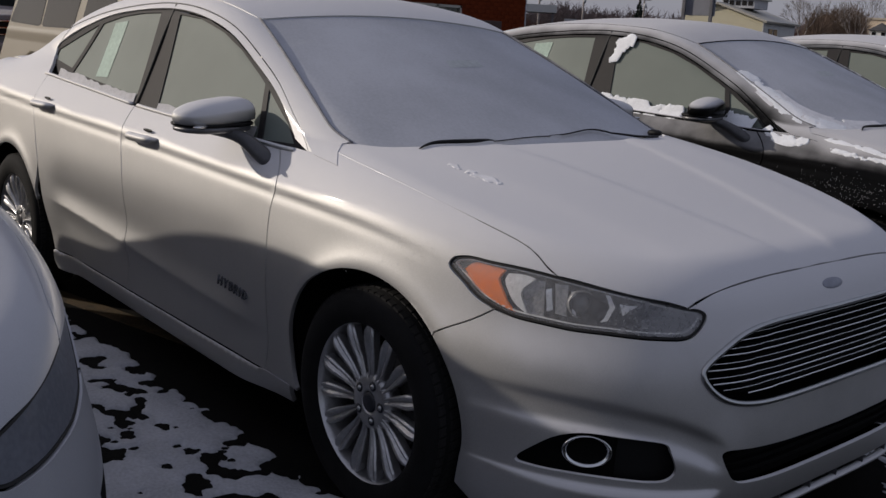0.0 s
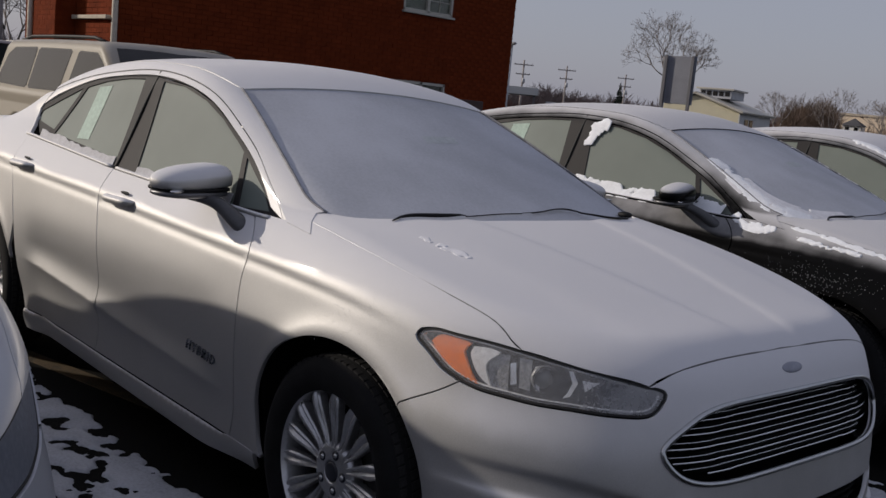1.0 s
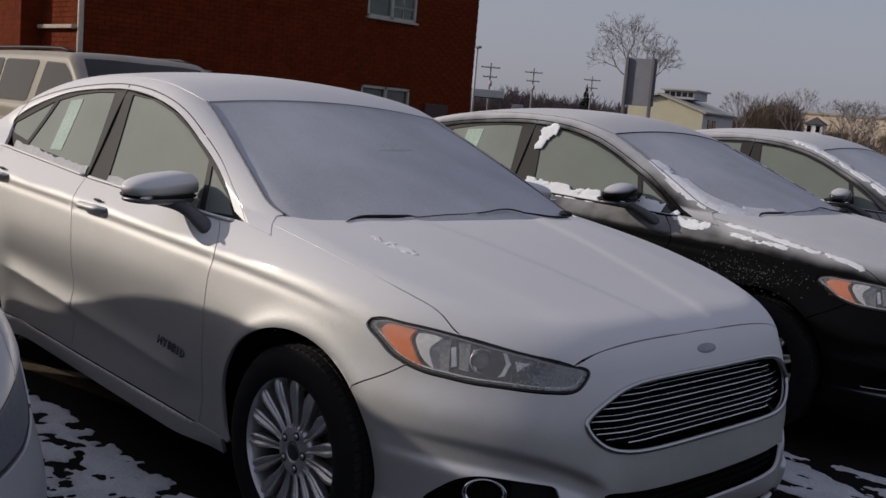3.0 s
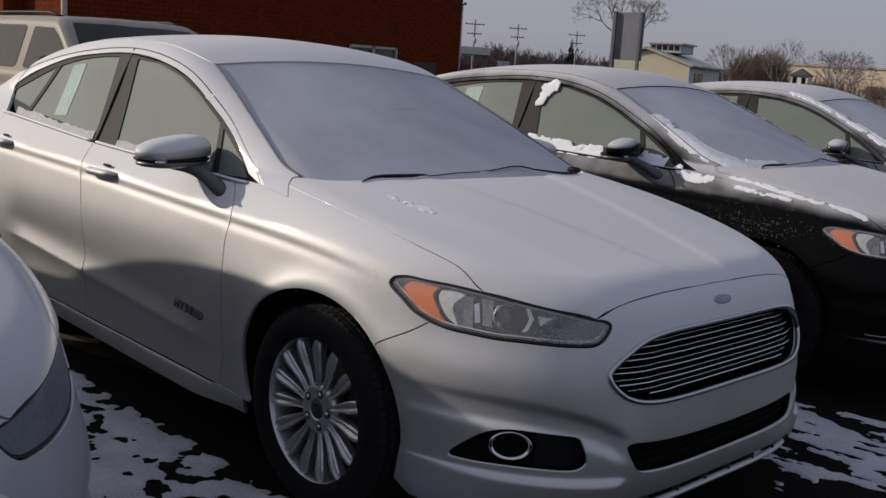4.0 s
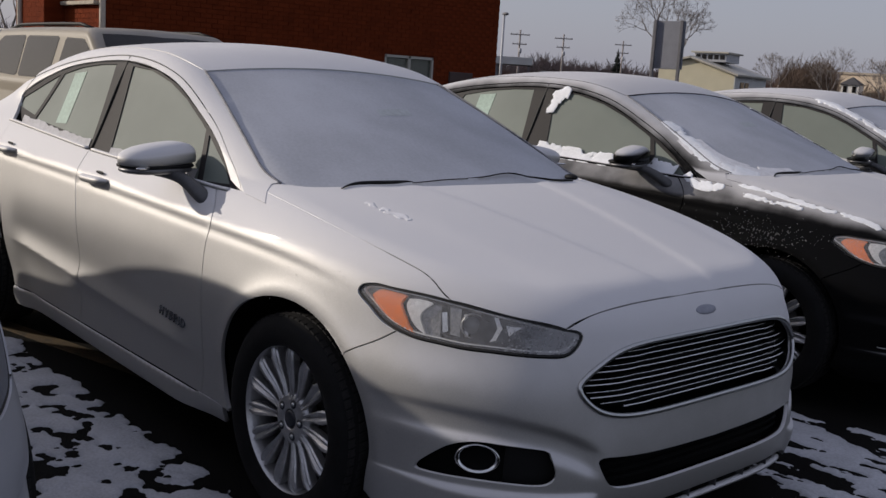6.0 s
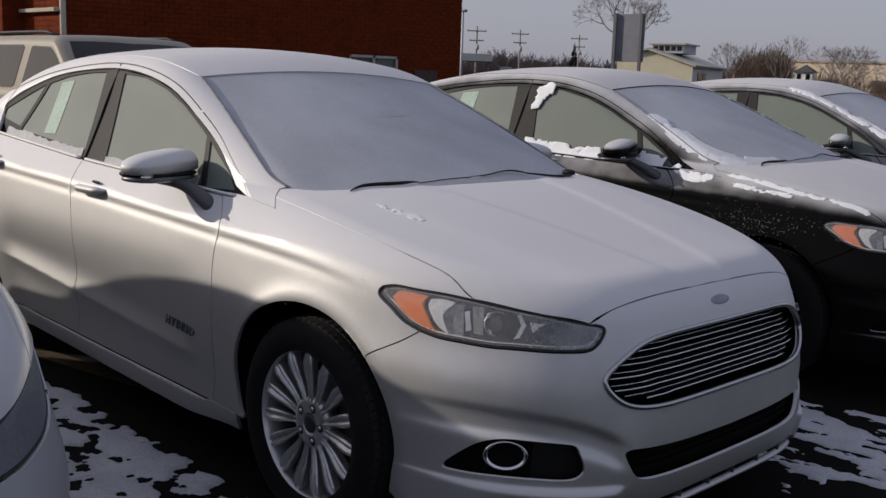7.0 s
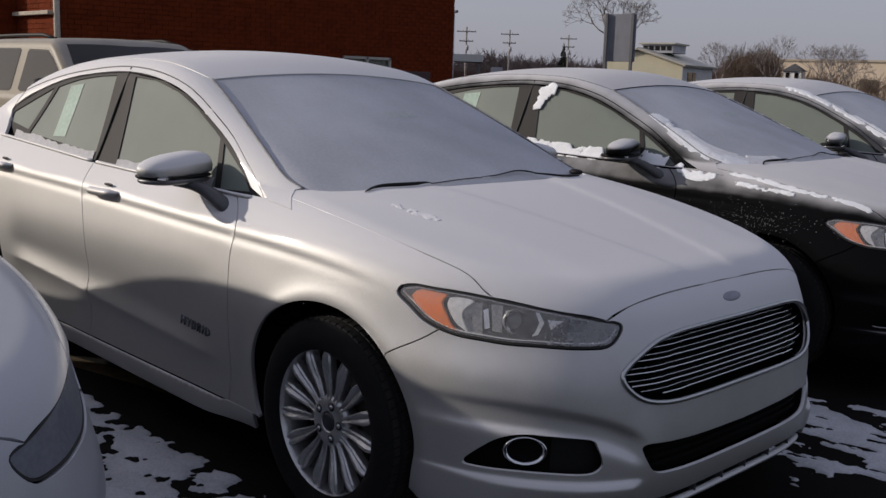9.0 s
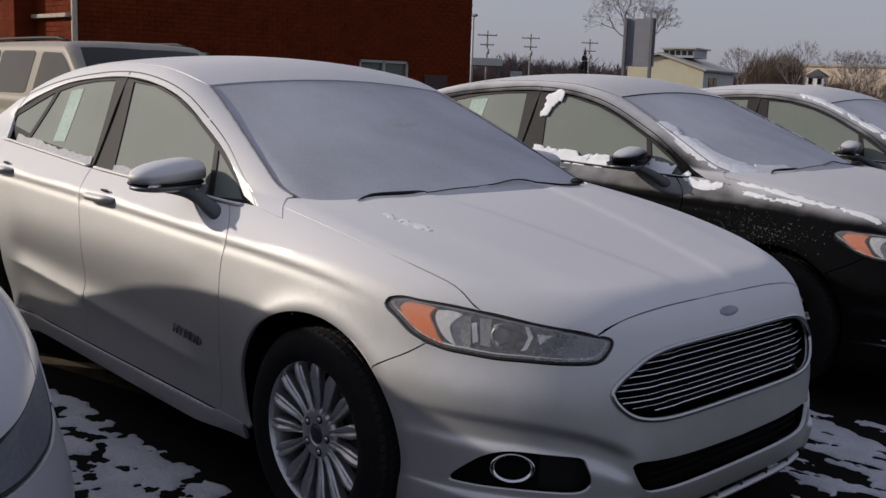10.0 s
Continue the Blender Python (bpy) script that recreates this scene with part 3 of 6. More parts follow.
def sedan(paint, lamp_cover, m):
    car = thing("sedan", "silver four-door sedan filmed with frost, parked on asphalt", "car", "parked sedans", m=m)
    T, D, P = tube(lower), drum(lower), plan(lower)
    CP, CT = plan(cabin), tube(cabin, 0.72)

    # shared lines of the right-hand side, in space
    hood_cut = [(0.531, -0.736, 0.792), (0.503, -0.742, 0.809), (0.469, -0.744, 0.833), (0.383, -0.757, 0.864), (0.296, -0.771, 0.884), (0.20, -0.779, 0.897), (-0.05, -0.784, 0.925), (-0.345, -0.775, 0.965)]
    lamp_top = [(0.272, -0.836, 0.796), (0.303, -0.826, 0.804), (0.358, -0.809, 0.803), (0.424, -0.785, 0.801), (0.531, -0.736, 0.792)]
    lamp_top2 = [(0.531, -0.736, 0.792), (0.629, -0.679, 0.778), (0.703, -0.623, 0.765), (0.774, -0.545, 0.746)]
    lamp_tip = [(0.774, -0.545, 0.746), (0.801, -0.508, 0.730), (0.805, -0.522, 0.706), (0.795, -0.555, 0.679), (0.774, -0.587, 0.674)]
    lamp_low = [(0.774, -0.587, 0.674), (0.717, -0.649, 0.673), (0.657, -0.696, 0.674), (0.591, -0.738, 0.673), (0.518, -0.775, 0.677), (0.456, -0.801, 0.681), (0.407, -0.817, 0.691)]
    lamp_out = [(0.407, -0.817, 0.691), (0.345, -0.832, 0.716), (0.300, -0.839, 0.747), (0.261, -0.843, 0.781), (0.272, -0.836, 0.796)]
    bump_cut = [(0.407, -0.817, 0.691), (0.360, -0.840, 0.658), (0.294, -0.865, 0.622), (0.258, -0.881, 0.601)]
    nose_cut = [(0.774, -0.545, 0.746), (0.785, -0.483, 0.772), (0.793, -0.395, 0.788), (0.796, -0.266, 0.796), (0.797, -0.122, 0.798), (0.794, 0.000, 0.798)]
    arch_f, arch_r = arch(0.0), arch(-2.85)
    i_cut = int(np.argmin(np.hypot(arch_f[:, 0] - 0.262, arch_f[:, 1] - 0.60)))
    door_cut = [(-0.560, 0.252), (-0.530, 0.36), (-0.505, 0.494), (-0.494, 0.70), (-0.495, 0.80), (-0.488, 0.865), (-0.515, 0.915), (-0.570, 0.962)]
    b_cut = [(-1.630, 0.262), (-1.590, 0.38), (-1.562, 0.541), (-1.572, 0.758), (-1.615, 0.881), (-1.635, 0.995)]
    c_cut = [(-2.405, 0.30), (-2.44, 0.50), (-2.47, 0.66), (-2.53, 0.80), (-2.60, 0.93), (-2.63, 1.045)]
    sill = lambda x: 0.250 + 0.027 * np.clip((-0.56 - x) / 1.82, 0, 1)

    def side_run(xz, n=26):
        return ring_round(T[1](on_flank(xz)), n)

    def pair(name, way, f, loop, mat, label="", **k):
        a = part(name, panel(name, way, f, loop, **k), mat, car, label)
        b = part(name, panel(name, way, f, loop, mirror=True, **k), mat, car, label)
        return a, b

    # fenders
    feet = [(-0.560, 0.252), (-0.42, 0.245)]
    f_arch = arch_f[:i_cut + 1]
    f_loop = loops(side_run(door_cut[::-1], 30), side_run(feet, 6), T[1](on_flank(f_arch)), flow(T, lower, bump_cut[::-1], 10), flow(T, lower, lamp_out, 16), flow(T, lower, lamp_top, 14), flow(T, lower, hood_cut, 30),
                   flow(T, lower, [(-0.345, -0.775, 0.965), (-0.42, -0.795, 0.952), (-0.50, -0.80, 0.955), (-0.570, -0.81, 0.962)], 10))
    pair("fender", T, lower, f_loop, paint, "silver front fender with a crisp shoulder crease", du=0.014, dv=0.009)
    # doors
    belt = lambda x: 0.962 + 0.031 * np.clip((-0.57 - x) / 1.06, 0, 1) + 0.05 * np.clip((-1.635 - x) / 1.0, 0, 1)
    low1 = [(x, sill(x)) for x in np.linspace(-1.63, -0.56, 5)]
    top1 = [(x, belt(x)) for x in np.linspace(-0.57, -1.635, 6)]
    pair("front_door", T, lower, loops(side_run(low1, 20), side_run(door_cut, 30), side_run(top1, 20), side_run(b_cut[::-1], 26)), paint, "silver front door", du=0.035, dv=0.009, gap=0.0030)
    low2 = [(x, sill(x)) for x in np.linspace(-2.40, -1.63, 4)]
    top2 = [(x, belt(x)) for x in np.linspace(-1.635, -2.63, 6)]
    pair("rear_door", T, lower, loops(side_run(low2, 16), side_run(b_cut, 26), side_run(top2, 20), side_run(c_cut[::-1], 22)), paint, "silver rear door", du=0.035, dv=0.009, gap=0.0030)
    # rockers
    rock = loops(side_run([(-2.42, 0.178), (-1.4, 0.178), (-0.43, 0.178)], 30), side_run([(-0.43, 0.178), (-0.42, 0.245)], 5), side_run([(-0.42, 0.245), (-0.56, 0.252)], 5),
                 side_run([(x, sill(x)) for x in np.linspace(-0.56, -2.40, 8)], 40), side_run([(-2.40, 0.277), (-2.42, 0.178)], 5))
    pair("rocker_panel", T, lower, rock, paint, "silver sill panel with a light upper edge", du=0.04, dv=0.01)
    # rear quarters, with the rear pillars
    S = tube(skin, 0.5)
    a_r = S[1](flank(skin)[0](arch_r))
    k0 = int(np.argmin(np.hypot(arch_r[:, 0] + 2.44, arch_r[:, 1] - 0.52)))
    i_r = int(np.argmin(np.abs(arch_r[:60, 1] - 0.50)))
    q_top = S[1](settle(skin, [(-2.66, -0.70, 1.262), (-2.85, -0.655, 1.215), (-3.05, -0.625, 1.175), (-3.25, -0.63, 1.135), (-3.50, -0.66, 1.085), (-3.70, -0.64, 1.06)]))
    c_s = S[1](flank(skin)[0](np.array(c_cut)))
    q_loop = np.concatenate([a_r[i_r:k0 + 1][::-1][::-1], c_s[2:], S[1](settle(skin, [(-2.72, -0.745, 1.115), (-2.74, -0.72, 1.165)])), ring_round(q_top, 24),
                             S[1](flank(skin)[0](np.array([(-3.60, 0.90), (-3.48, 0.70), (-3.30, 0.52)])))])
    pair("quarter_panel", S, skin, q_loop, paint, "silver rear quarter panel", du=0.025, dv=0.014)
    R = drum(lower, -2.85, -1)
    r_half = np.concatenate([R[1](on_flank(np.array([(-3.30, 0.51), (-3.48, 0.69), (-3.60, 0.88)])))[::-1] * (1, 1), R[1](on_flank(arch_r[:i_r + 1][::-1]))])
    lo_a = r_half[-1][0]
    r_loop = np.concatenate([[(0.0, 0.80), (-0.45, 0.80)], r_half, [(lo_a, 0.20), (lo_a / 2, 0.20), (0.0, 0.20)]])
    part("rear_bumper", panel("rear_bumper", R, lower, bothu(r_loop), du=0.04, dv=0.03), paint, car, "silver rear bumper")
    part("trunk_lid", panel("trunk_lid", P, lower, both(np.array([(-3.20, 0.0), (-3.18, -0.45), (-3.22, -0.60), (-3.50, -0.64), (-3.68, -0.62), (-3.745, -0.3), (-3.755, 0.0)])), du=0.03, dv=0.03), paint, car, "silver trunk lid")
    t_loop = R[1](settle(lower, [(-3.60, -0.80, 0.90), (-3.62, -0.78, 1.0), (-3.72, -0.60, 1.03), (-3.80, -0.35, 0.98), (-3.82, -0.35, 0.82), (-3.70, -0.70, 0.82)]))
    pair("tail_light", R, lower, t_loop, RED, "red tail lamp", du=0.03, dv=0.02)
    # hood
    cowl = [(-0.345, -0.775, 0.965), (-0.368, -0.748, 0.985), (-0.340, -0.726, 0.998), (-0.26, -0.68, 1.0), (-0.19, -0.56, 1.005), (-0.14, -0.314, 1.012), (-0.12, 0.0, 1.02)]
    hood_half = loops(flow(P, lower, nose_cut[::-1], 24), flow(P, lower, lamp_top2[::-1], 16), flow(P, lower, hood_cut, 30), flow(P, lower, cowl, 26))
    part("hood", panel("hood", P, lower, both(hood_half), du=0.022, dv=0.014, gap=0.0008), paint, car, "silver hood under a film of frost")
    for flip in (1, -1):
        seam = settle(offset(lower, 0.0036), ring_round(np.array(hood_cut[4:]), 34)) * (1, flip, 1)
        part("seam_frost", sweep(seam, [0.0006 + 0.0042 * min(1, i / 9) for i in range(34)], 8), paint, car, "frost that fills the hood seam")
    # front bumper
    grille = [(0.899, 0.000, 0.512), (0.896, -0.272, 0.512), (0.885, -0.393, 0.514), (0.866, -0.472, 0.528), (0.847, -0.516, 0.557), (0.828, -0.540, 0.596), (0.831, -0.519, 0.625), (0.843, -0.466, 0.660), (0.849, -0.414, 0.686), (0.857, -0.335, 0.701), (0.863, -0.204, 0.704), (0.864, 0.000, 0.703)]
    intake = [(0.912, 0.000, 0.308), (0.911, -0.196, 0.309), (0.901, -0.379, 0.313), (0.890, -0.443, 0.322), (0.879, -0.474, 0.370), (0.869, -0.489, 0.412), (0.897, -0.390, 0.404), (0.909, -0.213, 0.397), (0.910, 0.000, 0.393)]
    fog = [(0.495, -0.820, 0.332), (0.570, -0.796, 0.397), (0.610, -0.774, 0.426), (0.659, -0.737, 0.441), (0.720, -0.689, 0.439), (0.773, -0.634, 0.434), (0.800, -0.600, 0.429), (0.812, -0.599, 0.410), (0.827, -0.590, 0.366), (0.818, -0.604, 0.344), (0.799, -0.628, 0.335), (0.734, -0.693, 0.336), (0.646, -0.756, 0.335), (0.559, -0.799, 0.331)]
    g_half, i_half = (rounded(D[1](settle(plain, q)), 2) for q in (grille, intake))
    fog_uv = rounded(D[1](settle(plain, fog)), 2, True)
    f_edge = D[1](on_flank(arch_f[i_cut:]))
    b_half = loops(flow(D, lower, nose_cut[::-1], 24), flow(D, lower, lamp_tip, 14), flow(D, lower, lamp_low, 26), flow(D, lower, bump_cut, 10), f_edge,
                   ring_round([f_edge[-1], (f_edge[-1][0] + 0.03, 0.183), (-0.62, 0.183)], 16), rounded([(-0.62, 0.183), (-0.52, 0.186), (-0.47, 0.236), (-0.30, 0.240), (0.0, 0.240)], 2))
    fog_left = fog_uv * (-1, 1)
    part("front_bumper", panel("front_bumper", D, lower, bothu(b_half), holes=[bothu(g_half), bothu(i_half), fog_uv, fog_left], du=0.018, dv=0.010, hole_flange=0.012), paint, car, "silver front bumper with a hexagonal grille opening")
    # grille
    ring = D[0](np.array(bothu(g_half)))
    # Near-black sheets and slats carry the shade inside the openings.
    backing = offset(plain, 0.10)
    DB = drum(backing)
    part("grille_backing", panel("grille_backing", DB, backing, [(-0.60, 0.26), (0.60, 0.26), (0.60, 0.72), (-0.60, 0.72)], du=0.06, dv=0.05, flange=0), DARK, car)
    surround = sweep(ring + normal(plain, ring) * 0.001, 0.0075, 8, True)
    grille_ob = part("grille", surround, TRIM, car, "black grille in a thin chrome surround")
    inner = offset(plain, 0.030)
    DI = drum(inner)
    g_full = np.array(bothu(g_half))
    for i, z in enumerate((0.672, 0.640, 0.607, 0.574, 0.543)):
        for dz, r in ((0.0050, 0.0015), (-0.0065, 0.0025)):
            row = g_full[np.abs(g_full[:, 1] - (z + dz)) < 0.02]
            edge = np.abs(row[:, 0]).min() - 0.006 if len(row) else 0.3
            u = np.linspace(-edge, edge, 41)
            drop = -0.0025 * np.clip((np.abs(u) - edge * 0.72) / 0.02, 0, 1)
            bar = DI[0](np.stack([u, z + dz + drop], 1)) if dz > 0 else drum(offset(plain, 0.022))[0](np.stack([u, z + dz + drop], 1))
            part("grille_bar", sweep(bar, r, 6, False, 1.0), CHROME, grille_ob)
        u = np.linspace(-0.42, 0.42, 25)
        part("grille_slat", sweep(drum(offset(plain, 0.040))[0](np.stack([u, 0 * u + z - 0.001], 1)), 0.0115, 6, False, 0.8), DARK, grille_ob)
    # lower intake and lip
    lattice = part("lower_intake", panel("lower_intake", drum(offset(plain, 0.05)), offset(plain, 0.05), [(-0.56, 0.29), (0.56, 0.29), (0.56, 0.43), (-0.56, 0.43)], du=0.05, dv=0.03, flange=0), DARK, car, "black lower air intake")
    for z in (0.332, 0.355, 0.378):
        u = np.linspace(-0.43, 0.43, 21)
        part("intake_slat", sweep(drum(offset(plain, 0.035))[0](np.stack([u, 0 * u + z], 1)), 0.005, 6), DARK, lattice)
    u = np.linspace(-0.50, 0.50, 61)
    rise = 0.205 - 0.012 * np.clip((np.abs(u) - 0.42) / 0.08, 0, 1)
    lip = part("lower_lip", sweep(drum(offset(plain, 0.002))[0](np.stack([u, rise], 1)), 0.012, 8, False, 0.75), paint, car, "silver lower lip")
    part("lip_backing", panel("lip_backing", drum(offset(plain, 0.03)), offset(plain, 0.03), [(-0.50, 0.19), (0.50, 0.19), (0.50, 0.25), (-0.50, 0.25)], du=0.05, dv=0.03, flange=0), DARK, lip)
    for u0 in (-0.36, -0.22, -0.07, 0.07, 0.22, 0.36):
        q = drum(offset(plain, 0.014))[0](np.array([(u0, 0.224)]))[0]
        part("lip_strut", box(0.022, 0.006, 0.034, 0.001, q), SLATE, lip)
    # fog lamps
    deep = offset(plain, 0.045)
    DD = drum(deep)
    for flip in (1, -1):
        pocket = part("fog_pocket", panel("fog_pocket", DD, deep, shrunk(fog_uv, -0.02), du=0.04, dv=0.03, flange=0, mirror=flip < 0), PLASTIC, car, "black fog lamp pocket")
        c = np.array((0.662, -0.728, 0.391))
        n = normal(lower, c[None])[0]
        n = Vector((n[0] * 0.9 + 0.1, n[1] * 0.75, n[2])).normalized()
        turn = n.to_track_quat("-Y", "Z").to_matrix().to_4x4()
        at = Matrix.Translation((c[0] + 0.004, (c[1] - 0.002) * flip, c[2])) @ (turn if flip > 0 else Vector((n.x, -n.y, n.z)).to_track_quat("-Y", "Z").to_matrix().to_4x4())
        at = at @ Matrix.Diagonal((1.16, 1.0, 0.78, 1))
        part("fog_light_ring", lathe([(0.042, 0.055), (0.040, 0.012), (0.0475, -0.002), (0.052, 0.002), (0.051, 0.05)], 48), CHROME, pocket, "chrome fog lamp ring", at)
        part("fog_light_lens", lathe([(0.0005, 0.030), (0.02, 0.032), (0.041, 0.042)], 40), LAMPDARK, pocket, "", at)
    # headlights
    lamp_uv = loops(flow(D, lower, lamp_tip, 14), flow(D, lower, lamp_low, 26), flow(D, lower, lamp_out, 16), flow(D, lower, lamp_top, 14), flow(D, lower, lamp_top2, 16))
    pit, mid = offset(lower, 0.075), offset(lower, 0.018)
    for flip in (1, -1):
        k = dict(mirror=flip < 0)
        sink = offset(lower, 0.004)
        lamp = part("headlight", panel("headlight_seal", drum(sink), sink, lamp_uv, holes=[shrunk(lamp_uv, 0.0055)], du=0.02, dv=0.012, flange=0.02, gap=0.001, **k), GASKET, car, "swept clear headlight with an amber reflector")
        part("lamp_housing", panel("lamp_housing", drum(pit), pit, shrunk(lamp_uv, -0.012), du=0.04, dv=0.03, flange=0, **k), LAMPDARK, lamp, "grey headlight housing")
        cover = offset(lower, 0.006)
        part("lamp_cover", panel("lamp_cover", drum(cover), cover, shrunk(lamp_uv, 0.004), du=0.025, dv=0.014, flange=0, **k), lamp_cover, lamp, "clear lamp cover with a haze of frost").visible_shadow = False
        M = drum(mid)
        amber = [(0.298, -0.835, 0.772), (0.316, -0.825, 0.793), (0.358, -0.811, 0.796), (0.407, -0.797, 0.786), (0.396, -0.805, 0.770), (0.410, -0.807, 0.741), (0.438, -0.803, 0.705), (0.454, -0.799, 0.693), (0.421, -0.811, 0.698), (0.366, -0.825, 0.720), (0.318, -0.834, 0.752)]
        part("amber_reflector", panel("amber_reflector", M, mid, ring_round(M[1](settle(mid, amber + amber[:1])), 40)[:-1], du=0.02, dv=0.014, flange=0.02, **k), AMBER, lamp, "amber side reflector")
        bezel = [(0.415, -0.794, 0.784), (0.410, -0.801, 0.765), (0.421, -0.802, 0.741), (0.455, -0.796, 0.705), (0.482, -0.787, 0.694), (0.468, -0.787, 0.719), (0.460, -0.784, 0.749), (0.483, -0.765, 0.779), (0.453, -0.777, 0.787)]
        part("bezel", panel("bezel", M, mid, ring_round(M[1](settle(mid, bezel + bezel[:1])), 30)[:-1], du=0.02, dv=0.014, flange=0.03, **k), LAMPBACK, lamp, "bright silver bezel")
        part("lamp_edge", panel("lamp_edge", M, mid, shrunk(lamp_uv, 0.0075), holes=[shrunk(lamp_uv, 0.0125)], du=0.02, dv=0.012, flange=0.012, **k), LAMPBACK, lamp)
        part("lower_tray", panel("lower_tray", drum(offset(lower, 0.035)), offset(lower, 0.035), D[1](settle(lower, [(0.49, -0.786, 0.690), (0.60, -0.735, 0.687), (0.72, -0.648, 0.687), (0.78, -0.575, 0.690), (0.775, -0.565, 0.708), (0.70, -0.64, 0.702), (0.60, -0.725, 0.702), (0.50, -0.775, 0.706)])), du=0.03, dv=0.01, flange=0.02, **k), LAMPDARK, lamp)
        deep_in = offset(lower, 0.028)
        DN = drum(deep_in)
        # Gleams and dark zones of the reflector, painted as panels of different tone.
        inside = (("reflector", GREYFACET, "grey textured reflector", [(0.417, -0.774, 0.748), (0.446, -0.755, 0.772), (0.493, -0.732, 0.772), (0.510, -0.747, 0.684), (0.471, -0.765, 0.684), (0.432, -0.776, 0.708)]),
                  ("facet", FACETS, "bright reflector facet", [(0.496, -0.737, 0.753), (0.511, -0.728, 0.759), (0.526, -0.734, 0.705), (0.510, -0.743, 0.699)]),
                  ("facet", GREYFACET, "", [(0.513, -0.724, 0.771), (0.544, -0.705, 0.770), (0.556, -0.718, 0.694), (0.530, -0.734, 0.697)]),
                  ("facet", LAMPBACK, "", [(0.551, -0.707, 0.756), (0.562, -0.699, 0.759), (0.577, -0.707, 0.699), (0.567, -0.714, 0.698)]),
                  ("rib", LAMPBACK, "pale curved rib", [(0.625, -0.679, 0.692), (0.641, -0.667, 0.697), (0.648, -0.650, 0.732), (0.630, -0.652, 0.759), (0.619, -0.661, 0.758), (0.634, -0.661, 0.731), (0.630, -0.672, 0.706)]),
                  ("wedge", LAMPBACK, "", [(0.652, -0.647, 0.742), (0.687, -0.613, 0.740), (0.664, -0.645, 0.712)]),
                  ("smoked_panel", DARKBAND, "smoked inner panel", [(0.690, -0.629, 0.700), (0.719, -0.585, 0.728), (0.775, -0.509, 0.718), (0.766, -0.544, 0.688), (0.730, -0.593, 0.682)]))
        for piece, mt, words, pts in inside:
            part(piece, panel(piece, DN, deep_in, DN[1](settle(deep_in, pts)), du=0.02, dv=0.012, flange=0.02, **k), mt, lamp, words)
        c = settle(offset(lower, 0.030), np.array([(0.584, -0.700, 0.730)]))[0]
        at = Matrix.Translation((c[0], c[1] * flip, c[2])) @ Vector((0.80, -0.58 * flip, 0.10)).to_track_quat("-Y", "Z").to_matrix().to_4x4()
        part("lamp_bowl", lathe([(0.022, 0.05), (0.029, 0.01), (0.032, -0.002), (0.034, 0.002), (0.034, 0.05)], 36), GREYFACET, lamp, "", at)
        part("projector", pebble(0.027, 0.020, 0.027, 2.0, (0, 0.012, 0), None, 20), LENS, lamp, "dark round projector lens", at)

    # windscreen, roof, rear window
    base = [(-0.12, 0.0, 1.02), (-0.135, -0.314, 1.012), (-0.185, -0.563, 1.005), (-0.26, -0.685, 1.0), (-0.335, -0.728, 1.005)]
    edge = [(-0.335, -0.728, 1.005), (-0.403, -0.735, 1.023), (-0.536, -0.716, 1.085), (-0.702, -0.682, 1.168), (-0.891, -0.640, 1.258), (-1.099, -0.598, 1.348)]
    head = [(-1.099, -0.598, 1.348), (-1.093, -0.524, 1.357), (-1.077, -0.271, 1.377), (-1.072, 0.0, 1.385)]
    g = offset(cabin, 0.004)
    GP = plan(g)
    shield = [np.array(q)[:, :2] for q in (base, edge, head)]
    part("windscreen", panel("windscreen", GP, g, both(loops(ring_round(shield[0], 24), ring_round(shield[1], 30), ring_round(shield[2], 16))), du=0.03, dv=0.03), SHIELD, car, "windscreen covered in even grey frost")
    ditch = [(-1.099, -0.600), (-1.22, -0.620), (-1.45, -0.628), (-1.75, -0.630), (-2.1, -0.622), (-2.45, -0.600), (-2.62, -0.585)]
    tail = [(-2.62, -0.585), (-2.585, -0.40), (-2.57, 0.0)]
    part("roof", panel("roof", CP, cabin, both(loops(ring_round(shield[2], 16)[::-1], ring_round(ditch, 40), ring_round(tail, 12))), du=0.035, dv=0.03), paint, car, "frost-covered silver roof")
    back = [(-2.59, 0.0), (-2.605, -0.40), (-2.64, -0.575), (-2.90, -0.575), (-3.16, -0.57), (-3.20, -0.40), (-3.22, 0.0)]
    part("rear_window", panel("rear_window", GP, g, both(ring_round(back, 40)), du=0.04, dv=0.04), SHIELD, car, "frosted rear window")
    # pillars and roof side, door frames, panes
    dlo = [(-0.470, 0.958), (-0.505, 0.990), (-0.618, 1.067), (-0.740, 1.144), (-0.901, 1.224), (-1.113, 1.315), (-1.298, 1.362), (-1.611, 1.390), (-1.899, 1.376), (-2.193, 1.346), (-2.45, 1.305), (-2.66, 1.262)]
    CF = flank(cabin)

    def c_run(xz, n):
        return ring_round(CT[1](CF[0](np.array(xz, float))), n)

    edge3 = plan(cabin)[0](ring_round(shield[1], 12))
    ditch3 = plan(cabin)[0](np.array(ditch))
    rail = loops(c_run(dlo, 60)[::-1], c_run([(-0.470, 0.958), (-0.41, 0.957)], 6), CT[1](ring_round(np.concatenate([settle(cabin, [(-0.41, -0.80, 0.957)]), edge3[1:]]), 40)), CT[1](ring_round(ditch3, 40)),
                 ring_round(CT[1](settle(cabin, [(-2.62, -0.585, 1.33), (-2.66, -0.62, 1.30), (-2.66, -0.70, 1.262)])), 6))
    stem = offset(skin, -0.0025)
    TS = tube(stem, 0.72)
